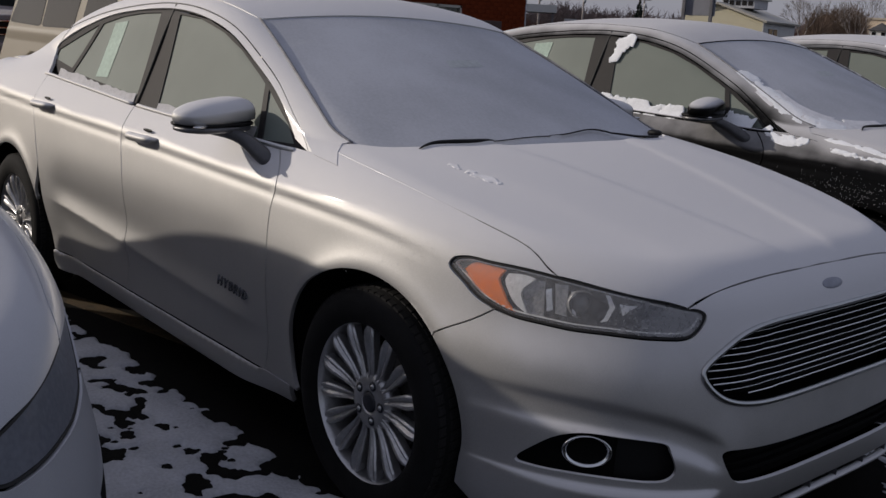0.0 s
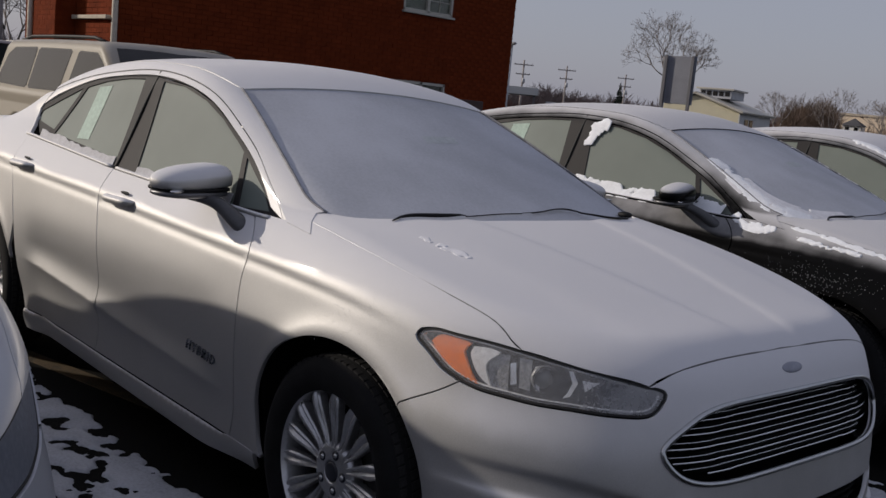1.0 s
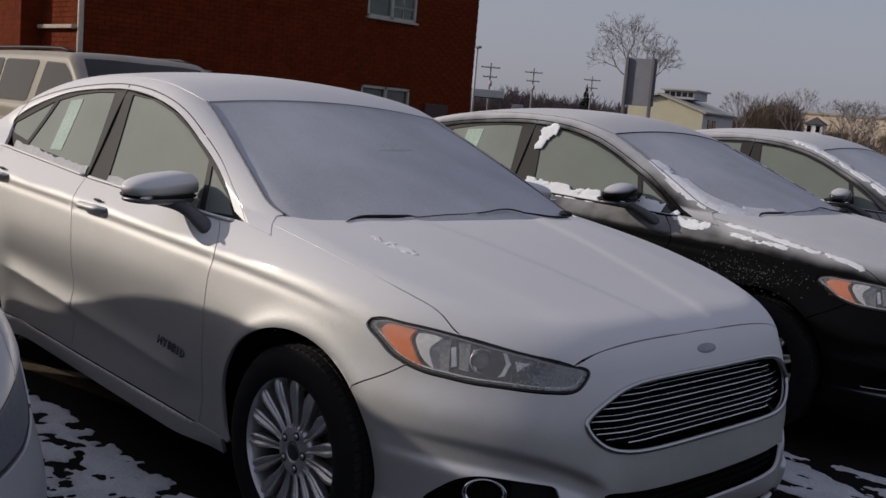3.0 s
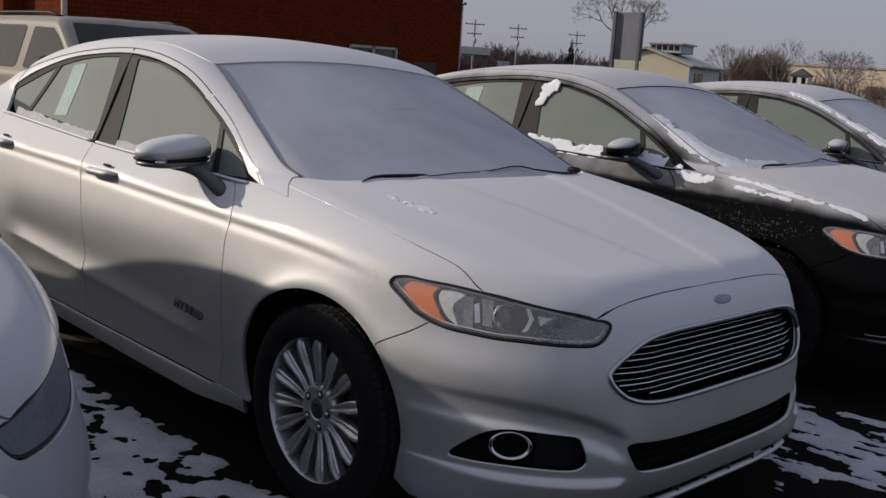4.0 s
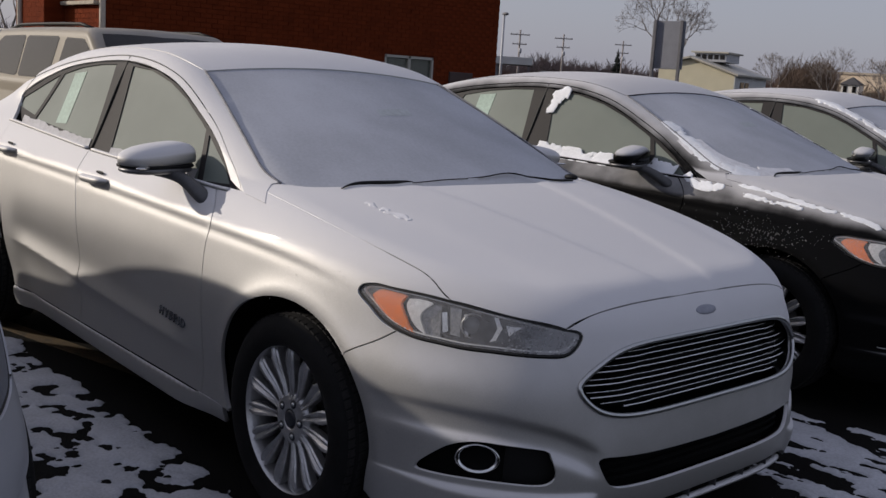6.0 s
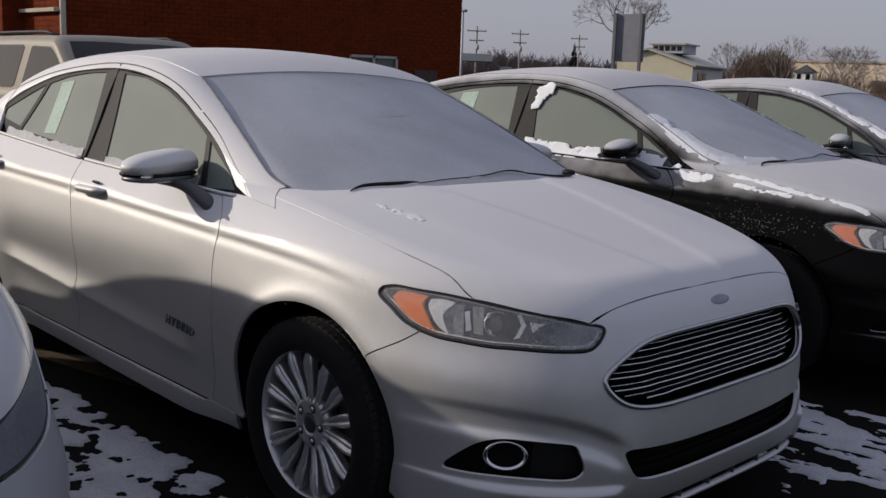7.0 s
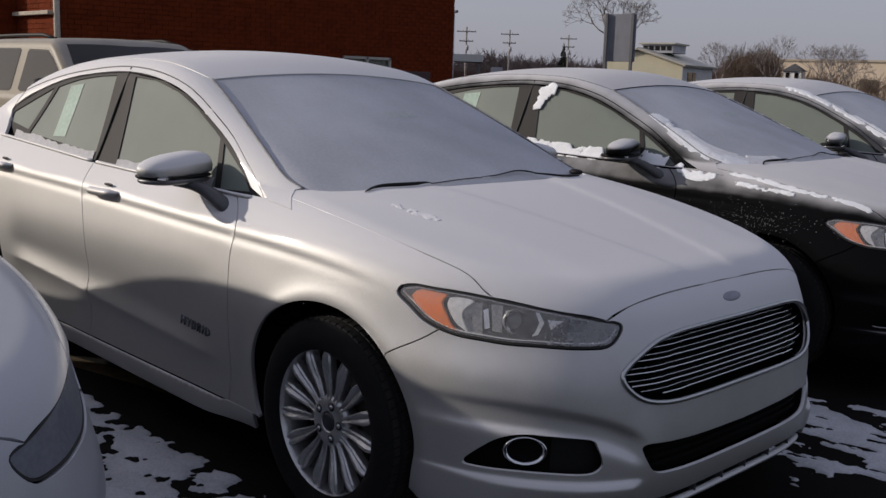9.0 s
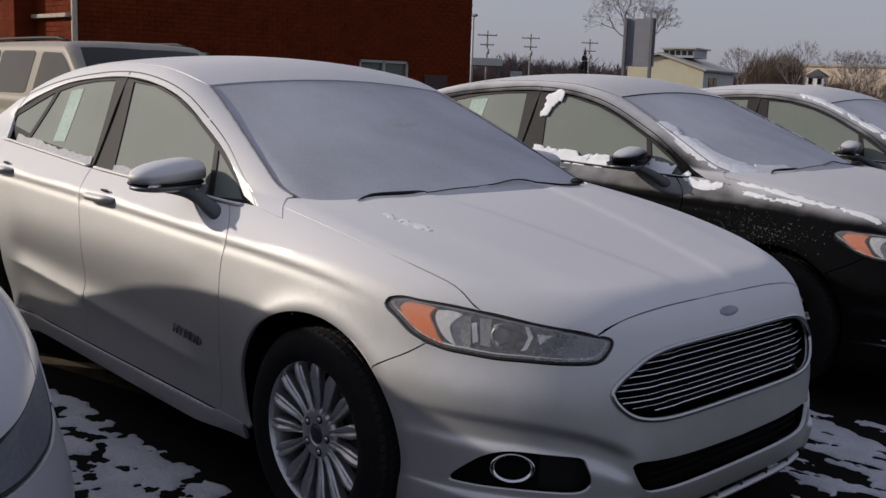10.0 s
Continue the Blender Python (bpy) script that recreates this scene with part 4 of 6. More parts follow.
    toe = [(-0.270, -0.824, 0.950), (-0.325, -0.785, 0.98), (-0.355, -0.750, 1.000), (-0.338, -0.724, 1.006), (-0.403, -0.733, 1.023), (-0.536, -0.716, 1.085), (-0.600, -0.745, 1.050), (-0.50, -0.785, 0.998), (-0.405, -0.818, 0.964)]
    pair("pillar_foot", TS, stem, TS[1](settle(stem, toe)), paint, "silver foot of the windscreen pillar", du=0.02, dv=0.01, flange=0.006, gap=0.0)
    for flip in (1, -1):
        line = plan(offset(cabin, -0.001))[0](ring_round(shield[1], 40)) * (1, flip, 1)
        part("windscreen_moulding", sweep(line, 0.0042, 8), SEAL, car, "windscreen moulding under rime")
    pair("roof_side", CT, cabin, rail, paint, "silver windscreen pillar and roof rail", du=0.03, dv=0.01)
    frame_in = [(-0.560, 0.990), (-0.655, 1.064), (-0.765, 1.133), (-0.91, 1.204), (-1.113, 1.292), (-1.298, 1.340), (-1.611, 1.369), (-1.899, 1.356), (-2.193, 1.325), (-2.45, 1.272), (-2.70, 1.195), (-2.76, 1.165)]
    door_frame = np.concatenate([c_run(dlo, 60), c_run(frame_in, 60)[::-1]])
    f2 = offset(cabin, 0.002)
    pair("window_frame", tube(f2, 0.72), f2, door_frame, paint, "silver upper door frame", du=0.03, dv=0.01, flange=0.02)
    f3 = offset(cabin, 0.007)
    panes = [[(-1.470, 1.020), (-1.528, 1.353), (-1.368, 1.343), (-1.172, 1.300), (-1.020, 1.244), (-0.868, 1.170), (-0.822, 1.145), (-0.765, 0.975)],
             [(-0.792, 1.130), (-0.625, 1.030), (-0.565, 0.978), (-0.735, 0.972)],
             [(-2.432, 1.072), (-2.250, 1.294), (-2.05, 1.330), (-1.85, 1.350), (-1.690, 1.356), (-1.668, 1.030)],
             [(-2.735, 1.115), (-2.720, 1.160), (-2.50, 1.228), (-2.296, 1.288), (-2.462, 1.087)]]
    outer = np.array([(-0.49, 0.962)] + frame_in + [(-2.735, 1.155), (-2.735, 1.105), (-2.63, 1.055), (-2.2, 1.02), (-1.635, 0.985), (-1.1, 0.972)])
    o_uv = CT[1](CF[0](outer))
    holes = [evened(CT[1](CF[0](np.array(q))), 0.05) for q in panes]
    pair("window_trim", tube(f3, 0.72), f3, o_uv, PILLAR, "black window trim and pillars speckled with frost", holes=holes, du=0.03, dv=0.012, flange=0.01, gap=0.0)
    f4 = offset(cabin, 0.012)
    for h in holes:
        pair("side_window", tube(f4, 0.72), f4, shrunk(np.array(h), -0.006), SIDEGLASS, "misted side window", du=0.06, dv=0.05, flange=0)
    for flip in (1, -1):
        q = flank(offset(cabin, 0.004))[0](np.array([(-1.634, 1.0), (-1.618, 1.13), (-1.604, 1.26), (-1.592, 1.385)])) * (1, flip, 1)
        part("door_gap_seal", sweep(ring_round(q, 14), 0.006, 6), GASKET, car)
        for xs in ((-0.50, -1.61), (-1.66, -2.66)):
            xz = np.array([(x, belt(x) + 0.004) for x in np.linspace(xs[0], xs[1], 22)])
            q = flank(skin)[0](xz) * (1, flip, 1)
            part("belt_trim", sweep(q, 0.0085, 8, False, 0.9), paint, car, "frosted window sill trim")
        # frost gathered at the foot of the panes
        for x0, x1 in ((-0.78, -1.46), (-1.67, -2.60)):
            xs = np.linspace(x0, x1, 70)
            rag = [0.034 + 0.022 * noise.noise(Vector((x * 5, 1, 0))) + 0.010 * noise.noise(Vector((x * 17, 5, 0))) + 0.003 * noise.noise(Vector((x * 60, 9, 0))) for x in xs]
            film = offset(cabin, -0.0015 + 0.004)
            FF = tube(film, 0.72)
            foot = np.array([(x, belt(x) - 0.006) for x in xs])
            head_ = np.array([(x, belt(x) + max(r, 0.001)) for x, r in zip(xs, rag)])
            rim_ = FF[1](flank(film)[0](np.concatenate([foot, head_[::-1]])))
            part("sill_frost", panel("sill_frost", FF, film, rim_, du=0.03, dv=0.012, flange=0.002, gap=0.0, mirror=flip < 0), SILLFROST, car, "ragged frost along the window sill")
        # handles
        for hx, hz in ((-1.415, 0.903), (-2.445, 0.929)):
            q = np.array([(hx + d, hz - 0.004 + 0.01 * d) for d in np.linspace(-0.105, 0.105, 15)])
            w = flank(lower)[0](q)
            w[:, 1] -= 0.030 * np.sqrt(np.clip(1 - (np.linspace(-1, 1, 15)) ** 4, 0, 1))
            handle = part("door_handle", sweep(w * (1, flip, 1), [0.007, 0.013] + [0.0165] * 11 + [0.014, 0.007], 10, False, 0.95), paint, car, "silver pull handle")
            # Solid black pebble stands in for the shaded recess at the handle.
            c = flank(lower)[0](np.array([(hx + 0.01, hz + 0.004)]))[0]
            part("handle_slot", pebble(0.036, 0.004, 0.006, 2.4, (c[0] + 0.01, (c[1] + 0.0005) * flip, c[2] + 0.020)), PLASTIC, handle, "black slot behind the handle")
        # mirrors
        tilt = pose(-0.800, -0.940 * flip, 1.045, 0, 0, 12 * flip)
        shell = pebble(0.085, 0.150, 0.052, 2.7)
        for v in shell.verts:
            outer = -v.co.y * flip / 0.14
            if v.co.x < 0:
                v.co.x *= 0.55
            v.co.z = v.co.z * (1 - 0.20 * outer) - 0.004 * outer
            v.co.z = max(v.co.z, -0.020 - 0.006 * outer)
        mirror = part("door_mirror", shell, paint, car, "silver door mirror on a dark arm", tilt)
        rim = pebble(0.082, 0.138, 0.012, 3.0, (0, 0, -0.026))
        part("mirror_band", rim, PLASTIC, mirror, "black band")
        part("mirror_base", pebble(0.078, 0.136, 0.018, 2.6, (0.0, 0, -0.040)), UNDERSHELL, mirror, "grey lower shell")
        part("turn_signal", pebble(0.018, 0.074, 0.0060, 2.4, (0.052, -0.078 * flip, -0.027), pose(0, 0, 0, 0, 0, 30 * flip)), CHROME, mirror, "bright turn signal strip")
        part("mirror_glass", pebble(0.006, 0.092, 0.034, 3.0, (-0.044, 0.01 * flip, -0.002)), CHROME, mirror)
        arm = sweep(ring_round([(0.010, -0.010 * flip, -0.046), (0.060, 0.030 * flip, -0.056), (0.120, 0.045 * flip, -0.078), (0.172, 0.045 * flip, -0.104), (0.215, 0.058 * flip, -0.134)], 14), [0.020 + 0.0010 * i for i in range(14)], 14, False, 0.85)
        part("mirror_arm", arm, SLATE, mirror, "dark grey mirror arm")
        # wheels
        wheel_parts(car, 0.0, -0.893 * flip, 18 if flip > 0 else 40, -flip)
        wheel_parts(car, -2.85, -0.893 * flip, 21 if flip > 0 else 60, -flip)
        # side lettering
        text = bpy.data.curves.new("lettering", "FONT")
        text.body, text.size, text.extrude, text.space_character = "HYBRID", 0.045, 0.0030, 1.33
        tmp = bpy.data.objects.new("tmp", text)
        scene.collection.objects.link(tmp)
        me = bpy.data.meshes.new_from_object(tmp.evaluated_get(bpy.context.evaluated_depsgraph_get()))
        bpy.data.objects.remove(tmp)
        x0 = -0.81 if flip > 0 else -0.58
        q = flank(lower)[0](np.array([(-0.65, 0.485)]))[0]
        part("model_badge", me, LETTER, car, "dark chrome side lettering", pose(x0 - 0.01, (q[1] - 0.004) * flip, 0.484, 86, 4.5 if flip > 0 else -4.5, 0 if flip > 0 else 180))
    # papers behind the glass
    note = [(-0.718, -0.057), (-0.730, 0.119), (-0.671, 0.100), (-0.657, -0.075)]
    g2 = offset(cabin, 0.0034)
    part("windscreen_note", panel("windscreen_note", plan(g2), g2, note, du=0.03, dv=0.03, flange=0), STICKER, car, "pale paper note on the windscreen")
    slip = CT[1](CF[0](np.array([(-2.150, 1.072), (-2.015, 1.078), (-1.985, 1.318), (-2.12, 1.305)])))
    g3 = offset(cabin, 0.010)
    pair("window_label", tube(g3, 0.72), g3, slip, LABEL, "pale green paper label on the rear window", du=0.04, dv=0.04, flange=0)
    # nose emblem, wipers
    e = drum(lower)[0](np.array([(0.0, 0.757)]))[0]
    n = Vector(normal(lower, e[None])[0]).to_track_quat("-Y", "Z").to_matrix().to_4x4()
    part("emblem", pebble(0.050, 0.005, 0.0155, 2.0), BADGE, car, "rimed oval nose emblem", Matrix.Translation(e) @ n)
    for pts, rod in (([(-0.174, -0.60), (-0.196, -0.53), (-0.182, -0.46), (-0.170, -0.37), (-0.186, -0.29)], [0.002, 0.008, 0.0095, 0.0085, 0.002]),
                     ([(-0.188, -0.03), (-0.192, 0.06), (-0.208, 0.14), (-0.200, 0.296), (-0.156, 0.345), (-0.150, 0.44), (-0.17, 0.52)], [0.0015, 0.0032, 0.0036, 0.0036, 0.0055, 0.0065, 0.006])):
        q = plan(skin)[0](ring_round(pts, 22))
        along = np.linspace(0, 1, 22)
        q[:, 2] += 0.003 + 0.004 * np.sin(along * math.pi)
        wiper = part("wiper", sweep(q, np.interp(along, np.linspace(0, 1, len(rod)), rod).tolist(), 8, False, 0.7), PLASTIC, car, "black wiper half buried in frost")
        blade_q = plan(skin)[0](ring_round([(pts[-1][0], pts[-1][1]), (-0.19, -0.16), (-0.189, -0.03)], 12)) if pts[0][1] < -0.5 else q[2:12] + (-0.004, 0, -0.002)
        part("wiper_blade", sweep(blade_q, 0.0020, 6), GASKET, wiper)
    q = plan(skin)[0](np.array([(-0.245, 0.60)]))[0]
    part("wiper_pivot", pebble(0.030, 0.022, 0.012, 2.2, tuple(q + (0, 0, 0.004))), PLASTIC, car)
    # inner shell that closes the car behind the panel gaps
    def core(p):
        w = np.abs(p[..., 1])
        well = np.minimum(np.hypot(p[..., 0], p[..., 2] - 0.36), np.hypot(p[..., 0] + 2.85, p[..., 2] - 0.36)) - 0.385
        return np.maximum(np.maximum(plain(p) + 0.032, p[..., 2] - 0.93 - 0.10 * step(-p[..., 0], 2.7, 0.1) - 0.05 * step(p[..., 0], -0.3, 0.1)), -np.maximum(well, 0.56 - w))
    xs, fs = np.linspace(-3.70, 0.70, 90), np.radians(np.linspace(-60, 240, 91))
    X, A = np.meshgrid(xs, fs, indexing="ij")
    eye = np.stack([X, 0 * X, 0 * X + 0.5], -1).reshape(-1, 3)
    q, _ = shoot(core, eye, np.stack([0 * A, -np.cos(A), np.sin(A)], -1).reshape(-1, 3), 1.5)
    nx, na = X.shape
    faces = [(i * na + j, (i + 1) * na + j, (i + 1) * na + j + 1, i * na + j + 1) for i in range(nx - 1) for j in range(na - 1)]
    faces += [tuple(range(na)), tuple(range((nx - 1) * na, nx * na))[::-1]]
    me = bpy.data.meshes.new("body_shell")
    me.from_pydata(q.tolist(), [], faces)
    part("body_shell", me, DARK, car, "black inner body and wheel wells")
    return car


silver_car = sedan(SILVER, LAMPGLASS, pose(0, 0, 0))


def repaint(car, paint, cover, label):
    for ob in car.children_recursive:
        for s in ob.material_slots:
            if s.material == SILVER:
                s.link = "OBJECT"
                s.material = paint
                if ob.name.startswith("lower_lip") and paint == BLACK:
                    s.material = PLASTIC
            elif s.material == LAMPGLASS and ob.name.startswith("lamp_cover"):
                s.link = "OBJECT"
                s.material = cover
        if "label" in ob:
            ob["label"] = ob["label"].replace("silver ", label + " ")
    return car


black_car = tagged(repaint(copy_thing(silver_car, pose(0.008, 2.593, 0, 0, 0, 2.4)), BLACK, LAMPGLASS, "black"), "glossy black sedan with clumps of snow on sills and edges")
grey_car = tagged(repaint(copy_thing(silver_car, pose(0.0, 5.10, 0, 0, 0, 3.0)), GREY, LAMPRIME, "dark grey"), "dark grey sedan with a snowy roof edge")
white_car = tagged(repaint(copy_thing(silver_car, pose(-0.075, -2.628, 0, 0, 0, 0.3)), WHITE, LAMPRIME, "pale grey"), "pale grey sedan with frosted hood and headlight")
for ob in white_car.children:
    if ob.name.startswith("door_mirror") and ob.matrix_basis.translation.y > 0:
        ob.matrix_basis = pose(-0.98, 0.88, 1.045, 0, 0, -78)


# ---- ground ----
ASPHALT = material("damp_asphalt", (0.0085, 0.0080, 0.0076), 0.9, 0, 0.35, 1.6, 0.004, 160, 0, 0.06)
bm = bmesh.new()
bmesh.ops.create_grid(bm, x_segments=40, y_segments=40, size=600)
me = bpy.data.meshes.new("ground")
bm.to_mesh(me)
bm.free()
me.materials.append(ASPHALT)
tagged(new("ground", me), "dark damp asphalt car park", "ground", kind="structure")
YELLOW = material("worn_yellow_paint", (0.06, 0.037, 0.013), 0.8, 0, 0.5, 14, 0.001, 90)
stripe = box(3.0, 0.10, 0.003, 0, (0, 0, 0.0015))
tagged(part("parking_stripe", stripe, YELLOW, None, "", pose(-1.95, -0.66, 0, 0, 0, 12)), "worn yellow parking stripe on asphalt", "stripe", kind="structure")


def drift(name, x0, x1, y0, y1, cell, level, size, thick, edge, stretch=1.0, turn=0.0, seed=0.0, label=""):
    """Patches of thin trodden snow on the ground; edge(x, y) is added to the level."""
    xs, ys = np.arange(x0, x1, cell), np.arange(y0, y1, cell)
    c, s = math.cos(turn), math.sin(turn)
    h = np.zeros((len(xs), len(ys)))
    for i, x in enumerate(xs):
        for j, y in enumerate(ys):
            u, v = (c * x + s * y) / stretch, -s * x + c * y
            q = Vector((u / size, v / size, seed))
            h[i, j] = noise.fractal(q, 0.75, 2.2, 5) + 0.5 * noise.noise(q * 0.35) - level - edge(x, y)
    verts, index, faces = [], {}, []
    keep = h > 0

    def vert(i, j):
        if (i, j) not in index:
            index[i, j] = len(verts)
            x, y, z = xs[i], ys[j], 0.0005
            if h[i, j] > 0:
                up = min(h[i, j] * 3, 1)
                z = 0.003 + thick * up ** 0.6 + 0.25 * thick * up * noise.noise(Vector((x * 60, y * 60, 3)))
            else:
                near = [(h[a, b], a, b) for a in range(max(i - 1, 0), min(i + 2, len(xs))) for b in range(max(j - 1, 0), min(j + 2, len(ys))) if h[a, b] > 0]
                if near:
                    k = sum(h[i, j] / (h[i, j] - g) for g, a, b in near) / len(near)
                    x += k * (sum(xs[a] for g, a, b in near) / len(near) - x)
                    y += k * (sum(ys[b] for g, a, b in near) / len(near) - y)
            verts.append((x, y, z))
        return index[i, j]
    for i in range(len(xs) - 1):
        for j in range(len(ys) - 1):
            if keep[i:i + 2, j:j + 2].any():
                faces.append((vert(i, j), vert(i + 1, j), vert(i + 1, j + 1), vert(i, j + 1)))
    me = bpy.data.meshes.new(name)
    me.from_pydata(verts, [], faces)
    me.shade_smooth()
    me.materials.append(ICE)
    return tagged(new(name, me), label, "snow", kind="stuff")


drift("snow_patch", -3.2, 1.5, -1.85, -0.80, 0.012, -0.12, 0.11, 0.008, lambda x, y: 18.0 * max(0, y + 0.915 + 0.008 * math.sin(9 * x)) + 2.2 * max(0, x - 0.75) + 5.0 * max(0, -1.62 - y) * (x > 0.2) + 2.0 * max(0, -2.6 - x), 1.3, 0.2, 2.0, "thin trodden snow on asphalt between two cars")
drift("snow_patch", 0.15, 2.3, 0.40, 1.75, 0.010, -0.10, 0.10, 0.006, lambda x, y: 2.0 * max(0, 1.05 - y) + 9.0 * max(0, y - 1.58 + 0.03 * math.sin(7 * x)) + 0.6 * max(0, 0.35 - x) + 2.0 * max(0, x - 1.6), 2.4, 0.10, 7.0, "streaky thin snow on asphalt before a car")
drift("snow_patch", -5.2, -4.05, -3.5, 5.0, 0.03, 0.15, 0.30, 0.010, lambda x, y: 0.0, 1.2, 0.2, 11.0, "thin snow on asphalt behind the cars")
drift("snow_patch", -16.0, -8.0, -4.0, 1.5, 0.09, 0.35, 0.7, 0.010, lambda x, y: 0.0, 1.6, 0.2, 15.0, "remains of snow on the far lane")


# ---- snow clinging to the cars ----
def cling(car, pts, wide, thick, f=skin, seed=0.0, level=0.0, label="clumps of snow", mat=SNOW):
    """Ragged crust of snow along a line on a car's skin (points in the car's own space)."""
    line = settle(f, ring_round(np.array(pts), max(12, int(260 * np.linalg.norm(np.array(pts[0]) - np.array(pts[-1]))))))
    t = np.gradient(line, axis=0)
    t /= np.linalg.norm(t, axis=1, keepdims=True)
    n = normal(f, line)
    across = np.cross(n, t)
    k, m = len(line), 21
    verts, faces, high = [], [], np.zeros((k, m))
    v = np.linspace(-1, 1, m)
    grid = settle(f, (line[:, None] + across[:, None] * (v * wide)[None, :, None]).reshape(-1, 3), 5).reshape(k, m, 3)
    up = normal(f, grid.reshape(-1, 3)).reshape(k, m, 3)
    for i in range(k):
        for j in range(m):
            q = Vector(grid[i, j] * 11) + Vector((0, 0, seed))
            e = 1 - v[j] ** 2 - 3.0 * max(0, 0.06 - i / k) / 0.06 - 3.0 * max(0, i / k - 0.94) / 0.06
            high[i, j] = e * 0.6 + 0.75 * noise.noise(q) + 0.5 * noise.noise(q * 3.1) + 0.25 * noise.noise(q * 7.3) - 0.22 - level
    for i in range(k):
        for j in range(m):
            h, p = high[i, j], grid[i, j]
            near = [(a, b) for a in range(max(i - 1, 0), min(i + 2, k)) for b in range(max(j - 1, 0), min(j + 2, m)) if high[a, b] > 0]
            if h <= 0 and near:
                c = np.mean([grid[q] for q in near], 0)
                p = p + (c - p) * min(1, h / (h - np.mean([high[q] for q in near])))
            verts.append(p + up[i, j] * (-0.001 if h <= 0 else 0.0015 + thick * min(h * 1.8, 1) ** 0.7))
    for i in range(k - 1):
        for j in range(m - 1):
            if (high[i:i + 2, j:j + 2] > 0).any():
                faces.append((i * m + j, (i + 1) * m + j, (i + 1) * m + j + 1, i * m + j + 1))
    me = bpy.data.meshes.new("snow_crust")
    me.from_pydata([tuple(q) for q in verts], [], faces)
    me.shade_smooth()
    me.materials.append(mat)
    ob = tagged(new("snow_crust", me), label, "snow", kind="stuff")
    ob.matrix_basis = car.matrix_basis.copy()
    return ob


cling(silver_car, [(-0.055, -0.618, 0.982), (0.023, -0.601, 0.971), (0.095, -0.592, 0.958), (0.175, -0.587, 0.944)], 0.026, 0.0004, seed=3, level=0.55, label="small streak of snow on a frosted hood", mat=RIME)
CLUMP = "white snow clumps clinging to a black car"
cling(black_car, [(-1.56, -0.822, 1.03), (-1.378, -0.822, 1.018), (-1.177, -0.819, 1.008), (-0.98, -0.812, 1.002)], 0.042, 0.003, seed=1, level=-0.18, label=CLUMP)
cling(black_car, [(-0.55, -0.80, 0.985), (-0.466, -0.834, 0.949), (-0.38, -0.84, 0.936), (-0.30, -0.82, 0.95)], 0.032, 0.003, seed=5, level=-0.05, label=CLUMP)
cling(black_car, [(-0.30, -0.80, 0.965), (-0.071, -0.804, 0.943), (0.102, -0.804, 0.913), (0.255, -0.781, 0.89), (0.46, -0.74, 0.83)], 0.019, 0.0012, seed=8, level=-0.05, label=CLUMP)
cling(black_car, [(-0.25, -0.84, 0.925), (-0.10, -0.84, 0.905), (0.12, -0.82, 0.89)], 0.018, 0.004, seed=12, level=0.35, label=CLUMP)
cling(black_car, [(-1.40, -0.70, 1.345), (-1.47, -0.70, 1.335), (-1.50, -0.72, 1.29), (-1.495, -0.74, 1.22)], 0.046, 0.0012, cabin, 33, -0.05, CLUMP)
cling(black_car, [(-0.84, -0.615, 1.24), (-0.627, -0.672, 1.144), (-0.47, -0.715, 1.065), (-0.36, -0.70, 1.03), (-0.22, -0.58, 1.014)], 0.048, 0.002, cabin, 30, -0.22, CLUMP)
cling(black_car, [(-0.78, -0.79, 1.02), (-0.70, -0.80, 0.985), (-0.60, -0.80, 0.968)], 0.050, 0.003, seed=41, level=-0.1, label=CLUMP)
cling(black_car, [(-0.66, -0.655, 1.155), (-0.47, -0.69, 1.065), (-0.36, -0.66, 1.03), (-0.22, -0.50, 1.016), (-0.17, -0.30, 1.015)], 0.070, 0.0010, cabin, 61, -0.75, "smooth drift of frost in the windscreen corner", RIME)
cling(black_car, [(-1.04, 0.595, 1.335), (-0.70, 0.668, 1.17), (-0.44, 0.722, 1.04)], 0.014, 0.0012, cabin, 64, -0.35, CLUMP)


def specks(car, count, x0, x1, z0, z1, seed):
    """Fine grains of frost strewn over a flank, thicker towards the middle."""
    rng = random.Random(seed)
    xz = np.array([(rng.gauss((x0 + x1) / 2, (x1 - x0) / 4), rng.gauss((z0 + z1) / 2, (z1 - z0) / 4)) for _ in range(count)])
    p = flank(lower)[0](xz)
    n = normal(lower, p)
    verts, faces = [], []
    for c, d in zip(p, n):
        d = Vector(d)
        u = d.orthogonal().normalized()
        v = d.cross(u)
        r, a0, k = rng.uniform(0.0008, 0.0024), rng.uniform(0, 6.28), len(verts)
        verts += [tuple(Vector(c) - d * 0.0005 + (u * math.cos(a0 + i * 1.257) + v * math.sin(a0 + i * 1.257)) * r * rng.uniform(0.7, 1.2)) for i in range(5)] + [tuple(Vector(c) + d * r * 0.6)]
        faces += [(k + i, k + (i + 1) % 5, k + 5) for i in range(5)]
    me = bpy.data.meshes.new("frost_specks")
    me.from_pydata(verts, [], faces)
    me.materials.append(SILLFROST)
    ob = tagged(new("frost_specks", me), "fine specks of frost on a car fender", "frost", kind="stuff")
    ob.matrix_basis = car.matrix_basis.copy()


specks(black_car, 420, -0.45, 0.30, 0.68, 0.84, 5)
specks(silver_car, 140, -0.15, 0.25, 0.70, 0.84, 6)
cling(grey_car, [(-1.36, -0.62, 1.385), (-1.10, -0.63, 1.34), (-0.85, -0.66, 1.24), (-0.62, -0.70, 1.13), (-0.44, -0.74, 1.04)], 0.042, 0.003, cabin, 50, -0.15, "ridge of snow along a grey car's roof edge")


